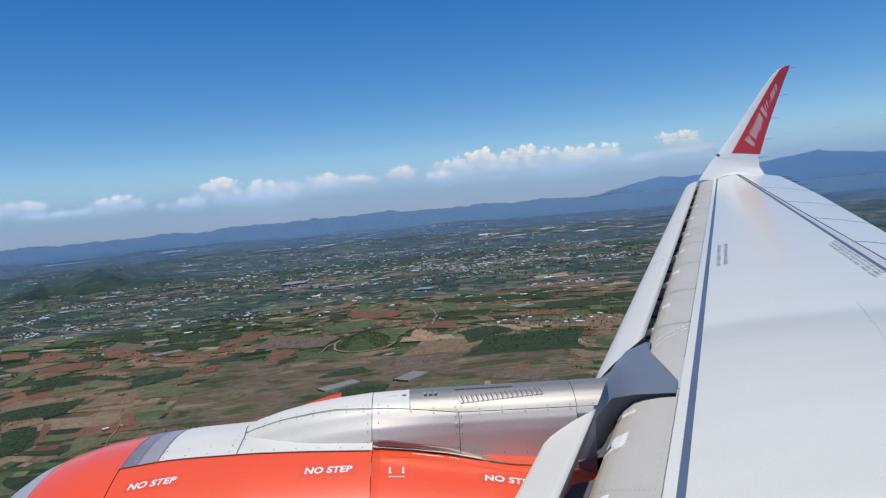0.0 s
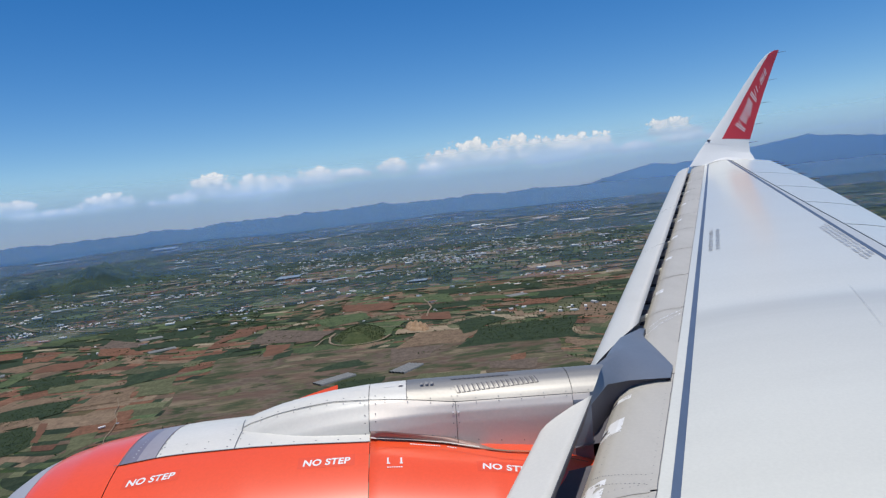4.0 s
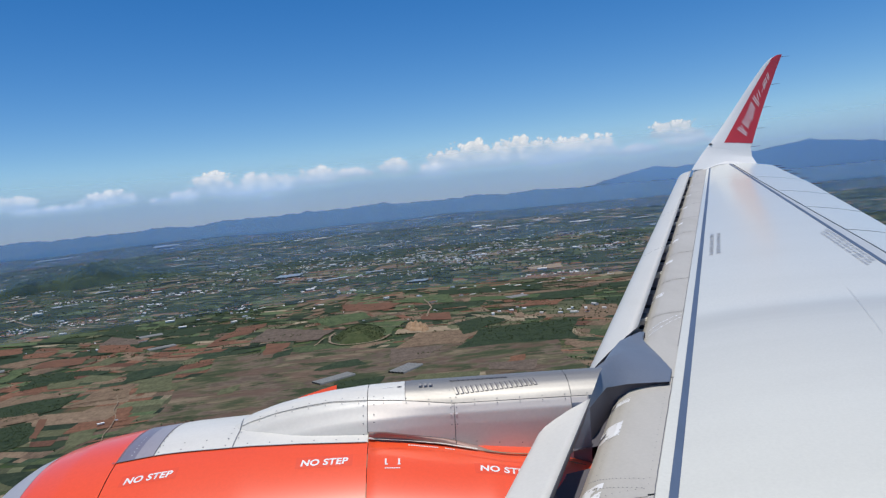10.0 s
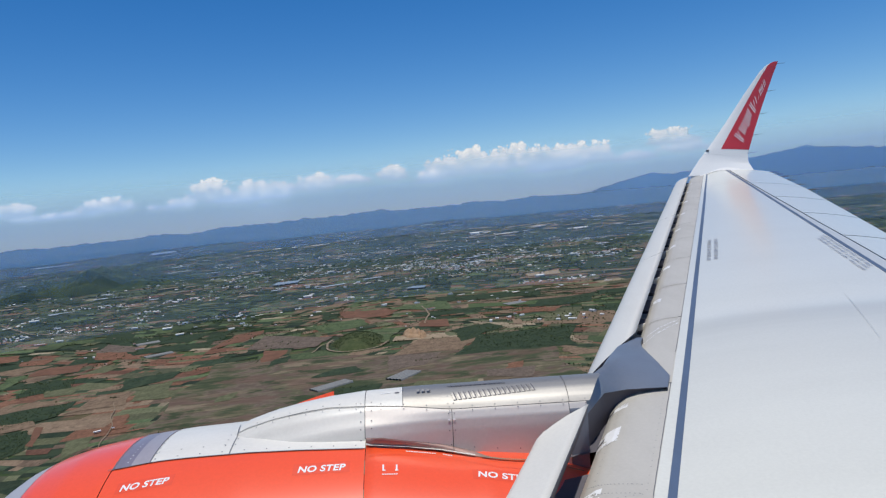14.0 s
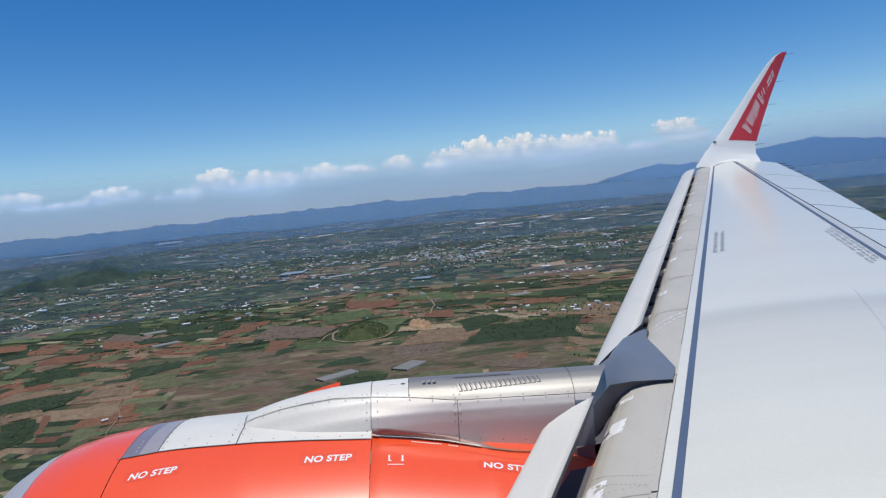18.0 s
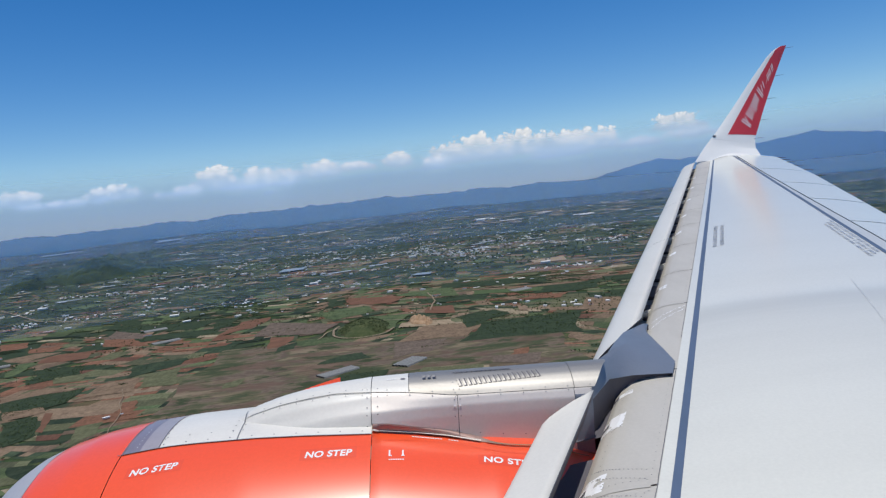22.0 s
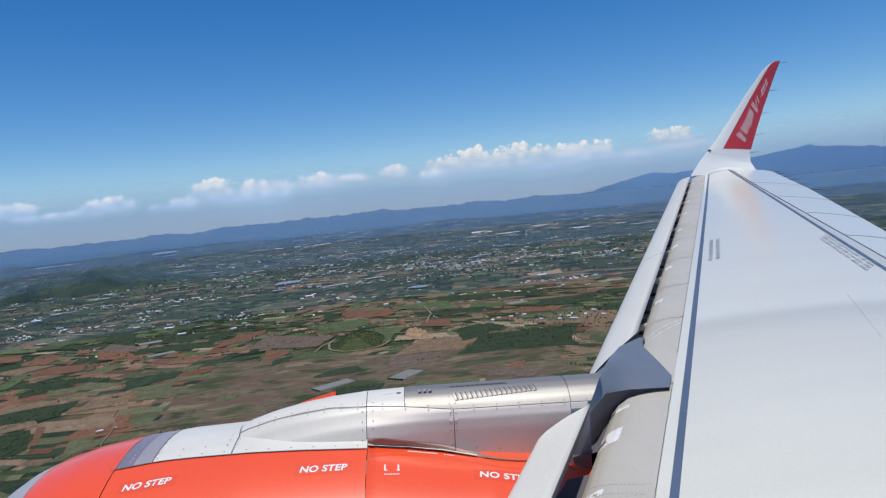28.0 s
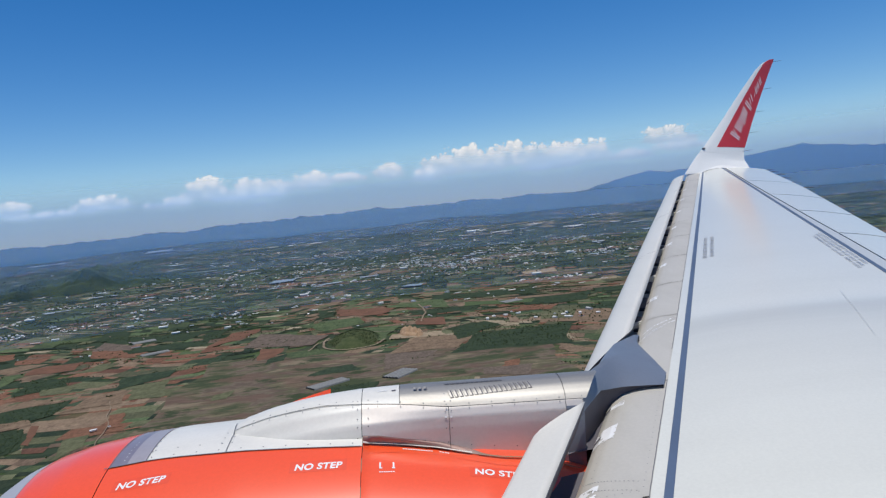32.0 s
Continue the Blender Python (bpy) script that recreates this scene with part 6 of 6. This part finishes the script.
# rows of houses along the village roads
for points, n, spread in ((((-1646, 3223), (-1399, 3146), (-1146, 3058)), 44, 22), (((-1149, 2714), (-961, 2724)), 20, 20), (((-1583, 2697), (-1475, 2730)), 14, 40),
                          (((-1376, 2333), (-1294, 2316), (-1253, 2342)), 26, 30), (((-1204, 2354), (-1074, 2414)), 24, 34), (((-1072, 3055), (-859, 3069)), 26, 34),
                          (((-653, 2372), (-533, 2253)), 18, 20), (((-1014, 2530), (-898, 2541)), 16, 30), (((-379, 2585), (-186, 2474)), 12, 20), (((353, 2449), (509, 2425), (611, 2436)), 26, 16),
                          (((170, 1750), (262, 1732), (355, 1672), (419, 1651)), 9, 12), (((-247, 3063), (46, 2906)), 26, 40), (((355, 1672), (430, 1640), (520, 1600)), 5, 14),
                          (((-535, 3748), (-110, 3583)), 60, 70), (((-114, 3763), (301, 3338)), 170, 60), (((323, 3561), (726, 3409), (983, 3244)), 110, 36), (((916, 4272), (1179, 4466)), 60, 60),
                          (((-671, 5413), (-62, 5228)), 120, 160), (((-1016, 4010), (-840, 4086)), 40, 60), (((169, 3405), (261, 3196)), 50, 40)):
    street(points, n, spread)
# long pale sheds that stand out among the houses
for x, y, grown, turn in ((-765, 2189, 2.0, 0.2), (-681, 2042, 1.7, 0.4), (-1468, 2778, 2.6, 0.1), (-901, 2284, 1.5, 0.2), (-401, 2669, 2.4, 0.15), (-427, 3724, 2.6, 0.1), (-24, 3384, 2.6, 0.2),
                          (776, 3329, 2.6, 0.1), (467, 2572, 2.6, 0.2), (-1077, 2164, 1.5, 0.1), (-511, 1103, 0.8, 0.6), (-2272, 4097, 3.0, 0.1), (597, 6341, 6.0, 0.1)):
    shed = tagged(new("shed"), "long white shed with a pale metal roof", "shed", "farm sheds")
    p, s_ = ground_at(x, y, 1.4 + 0.0012 * y)
    shed.location, shed.rotation_euler, shed.scale = p, (0, 0, turn), (s_ * grown * 0.75, s_ * grown * 0.75, s_ * grown * 0.6)
    part("wall", STOCK[2][0][0], shed)
    part("roof", STOCK[2][0][1], shed)
for x, y, pick in ((-494, 1121, 2), (-650, 2050, 2), (-655, 2062, 2), (40, 2040, 0), (52, 2052, 2), (-30, 1790, 0), (250, 2120, 3), (-320, 2250, 0), (-760, 2283, 2), (-775, 2262, 2), (-880, 1930, 0), (-410, 2060, 0), (120, 2350, 2), (300, 2420, 0), (-150, 2480, 3)):
    house(x, y, random.uniform(0, 3.1), pick)
for _ in range(60):
    y = random.uniform(1700, 2900)
    house(random.uniform(-0.6, 0.28) * y, y, random.uniform(0, 3.1), pick_house())

# the far town and villages, too many to count
for cx, cy, sx, sy, n in ((-100, 4200, 420, 300, 420), (-600, 5600, 700, 800, 420), (380, 3850, 330, 200, 200), (-900, 4000, 500, 350, 160), (0, 3300, 700, 220, 150), (-350, 3850, 160, 90, 110), (-2150, 3900, 500, 200, 120), (800, 5200, 420, 700, 200), (-1300, 7000, 900, 900, 220), (500, 8000, 1200, 1200, 220), (900, 3400, 200, 160, 90), (-2900, 6200, 600, 700, 130), (-750, 3150, 200, 110, 70), (250, 2980, 260, 90, 60), (1500, 4300, 300, 400, 120), (-500, 10500, 2500, 1800, 420), (-3500, 8500, 900, 1500, 200)):
    for _ in range(int(n * 1.15)):
        x, y = random.gauss(cx, sx), random.gauss(cy, sy)
        if noise.noise(Vector((x / 130, y / 130, 33))) > -0.02:
            far_house(x, y)
tagged(new("far_town", mesh_of("far_town", hv2, hf2, [PLASTER, TIN, TILE, SHEET], False, hm2)), "scattered pale houses of a distant town", "houses", kind="stuff")


# ---- plastic greenhouses ----
def greenhouse(x, y, long, tunnels, turn):
    g_ = tagged(new("greenhouse"), "grey plastic-covered greenhouse tunnels between fields", "greenhouse", "greenhouses")
    p, s = ground_at(x, y, 0.8)
    g_.location, g_.rotation_euler, g_.scale = p, (0, 0, turn), (s, s, s)
    wide = 7.0
    for i in range(tunnels):
        v, f = grid(lambda u, a: (u, i * wide + 3.3 - 3.3 * math.cos(math.pi * a), 2.2 + 1.6 * math.sin(math.pi * a)) if 0 < a < 1 else (u, i * wide + (0 if a == 0 else 6.6), 0), lin(0, long, 4), lin(0, 1, 8))
        part("tunnel", mesh_of("tunnel", v, [tuple(reversed(q)) for q in f], PLASTIC), g_)


greenhouse(-38, 1222, 62, 5, 0.95)
greenhouse(-182, 1205, 74, 4, 0.68)
greenhouse(-662, 1725, 66, 3, 0.6)
greenhouse(-760, 1930, 60, 4, 0.5)
greenhouse(260, 1960, 60, 5, 0.4)
greenhouse(-1010, 1620, 55, 3, 0.5)


# ---- far ridges and air ----
RIDGE_A = (-60, -46, -38, -29.8, -28.1, -26.3, -24.5, -22.6, -20.7, -18.7, -16.7, -14.6, -13.3, -11.2, -10.3, -8.1, -5.8, -3.5, -2.2, -0.4, 1.5, 3.3, 5.6, 7.9, 10.2, 12.4, 14.2, 16.4, 20, 30, 60)
RIDGE_E = (-0.2, -0.1, -0.2, -0.27, -0.19, -0.33, -0.25, -0.26, -0.23, -0.1, -0.32, -0.03, -0.07, -0.08, -0.08, 0.01, -0.04, 0.05, 0.15, -0.08, -0.04, -0.08, 0.05, -0.13, 0.0, -0.1, -0.18, -0.1, -0.2, -0.3, -0.3)
PEAK_A = (12, 14.2, 15.5, 16.9, 19.0, 19.7, 21.1, 22.3, 24.5, 26.9, 28.9, 30.4, 31.4, 32.8, 34.7, 38, 44, 52)
PEAK_E = (-0.5, -0.2, 0.07, 0.42, 0.81, 0.91, 0.67, 0.74, 1.0, 1.27, 1.52, 1.72, 1.5, 1.36, 1.05, 1.1, 0.7, 0.1)


def crest(a, aa, ee, rough):
    """Elevation of a ridge's skyline at an azimuth, in degrees."""
    return float(np.interp(a, aa, ee)) + rough * noise.fractal(Vector((a * 1.3, 0, 5)), 0.8, 2.2, 5)


def ridge(name, aa, ee, r0, r1, drop, label, rough, mat=None):
    azs = lin(aa[0], aa[-1], int((aa[-1] - aa[0]) * 7))
    rows = lin(0, 1, 10)

    def at(a, t):
        z1 = HEIGHT + r1 * math.tan(radians(crest(a, aa, ee, rough)))
        r = r0 + (r1 - r0) * t
        fold = 1 + 0.5 * rough * noise.fractal(Vector((a * 0.9, t * 3, 9)), 0.9, 2.1, 4)
        z = (z1 - drop) + drop * t ** 0.8 * (fold if t < 1 else 1)
        return (r * math.sin(radians(a)), r * math.cos(radians(a)), z)
    v, f = grid(at, azs, rows)
    tagged(new(name, mesh_of(name, v, f, mat or WOODS)), label, "hills", kind="structure")


ridge("backdrop_ridge", RIDGE_A, RIDGE_E, 4250, 4480, 122, "low wooded ridge blue with distance", 0.09)
ridge("backdrop_mountain", PEAK_A, PEAK_E, 4690, 4900, 200, "blue wooded mountain range on the horizon", 0.10, PEAKWOODS)
ridge("backdrop_foothills", (19, 21, 23.5, 26, 29, 32, 36, 40, 46, 54), (-3.0, -2.0, -1.0, -0.3, 0.1, 0.4, 0.5, 0.3, 0.1, -1.0), 4495, 4660, 260, "blue wooded slopes before the mountain range", 0.16, PEAKWOODS)
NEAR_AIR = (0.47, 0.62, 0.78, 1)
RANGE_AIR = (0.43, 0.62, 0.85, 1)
# tinted sheets added as haze; each ends at the crest behind it, so that the sky over it stays clear
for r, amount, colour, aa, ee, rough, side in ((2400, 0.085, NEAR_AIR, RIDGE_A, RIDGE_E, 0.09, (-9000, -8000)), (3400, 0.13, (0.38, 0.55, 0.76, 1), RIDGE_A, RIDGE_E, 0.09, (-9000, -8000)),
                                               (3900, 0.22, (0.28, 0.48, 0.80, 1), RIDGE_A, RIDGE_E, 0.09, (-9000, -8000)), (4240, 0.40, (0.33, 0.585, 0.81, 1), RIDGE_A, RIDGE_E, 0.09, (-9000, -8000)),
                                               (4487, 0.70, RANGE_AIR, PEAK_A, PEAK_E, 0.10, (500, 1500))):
    hz = haze_material("haze_sheet", amount, HEIGHT + r * 9.0, colour, side)
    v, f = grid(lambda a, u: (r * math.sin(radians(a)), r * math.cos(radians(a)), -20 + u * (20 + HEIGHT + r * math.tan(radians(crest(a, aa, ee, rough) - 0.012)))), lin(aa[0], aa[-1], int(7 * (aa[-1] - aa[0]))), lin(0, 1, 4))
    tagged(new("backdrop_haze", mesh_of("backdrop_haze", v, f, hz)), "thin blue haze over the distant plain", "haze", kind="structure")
# one more tinted sheet, for the paler haze low in the sky
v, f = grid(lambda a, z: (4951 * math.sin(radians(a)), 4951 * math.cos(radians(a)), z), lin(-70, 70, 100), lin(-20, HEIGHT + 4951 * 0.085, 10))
tagged(new("backdrop_haze", mesh_of("backdrop_haze", v, f, haze_material("haze_sheet", 0.76, HEIGHT + 4951 * 0.085, (0.468, 0.61, 0.79, 1), (-9000, -8000)))), "pale haze low in the sky", "haze", kind="structure")

# ---- clouds on the horizon: azimuth, elevation, half width and half height in degrees ----
CLOUDS = ((-28.7, 2.47, 1.75, 0.46), (-25.7, 1.86, 2.02, 0.28), (-22.3, 2.28, 1.62, 0.45), (-19.1, 1.89, 0.4, 0.21), (-17.2, 2.02, 1.03, 0.43), (-14.9, 2.67, 1.5, 0.72), (-11.9, 2.4, 2.0, 0.79), (-11.0, 1.38, 0.45, 0.22),
          (-7.3, 2.72, 1.57, 0.62), (-4.4, 2.72, 1.14, 0.31), (-0.7, 2.91, 0.92, 0.54), (2.2, 2.3, 0.92, 0.36), (5.9, 3.06, 2.83, 0.98), (9.4, 3.24, 1.9, 0.92), (14.0, 2.86, 2.5, 0.79), (12.2, 2.25, 1.77, 0.42),
          (18.3, 2.32, 1.27, 0.35), (21.5, 3.57, 1.42, 0.67), (21.9, 2.68, 1.21, 0.42), (25.2, 2.47, 1.1, 0.22), (-33.0, 2.3, 2.5, 0.5), (-36.5, 2.6, 1.8, 0.5))
for i, (a, e, w, h) in enumerate(CLOUDS):
    w, h = w * 1.25, h * 1.5
    r = 4962 + i * 1.5
    pts, uvs = [], []
    for jx in range(9):
        for jy in range(5):
            u, q = jx / 4 - 1, jy / 2 - 1
            aa, el = radians(a + u * w * 1.4), radians(e + q * h * 1.3)
            pts.append((r * math.sin(aa) * math.cos(el), r * math.cos(aa) * math.cos(el), HEIGHT + r * math.sin(el)))
            uvs.append((u * 1.25, q * 1.163))
    f = [(x * 5 + y, (x + 1) * 5 + y, (x + 1) * 5 + y + 1, x * 5 + y + 1) for x in range(8) for y in range(4)]
    me = mesh_of("cloud", pts, f, CLOUD)
    lay = me.uv_layers.new(name="plan")
    for lp in me.loops:
        lay.data[lp.index].uv = uvs[lp.vertex_index]
    tagged(new("backdrop_cloud", me), "white flat-based cumulus low over the horizon", "cloud", kind="structure")
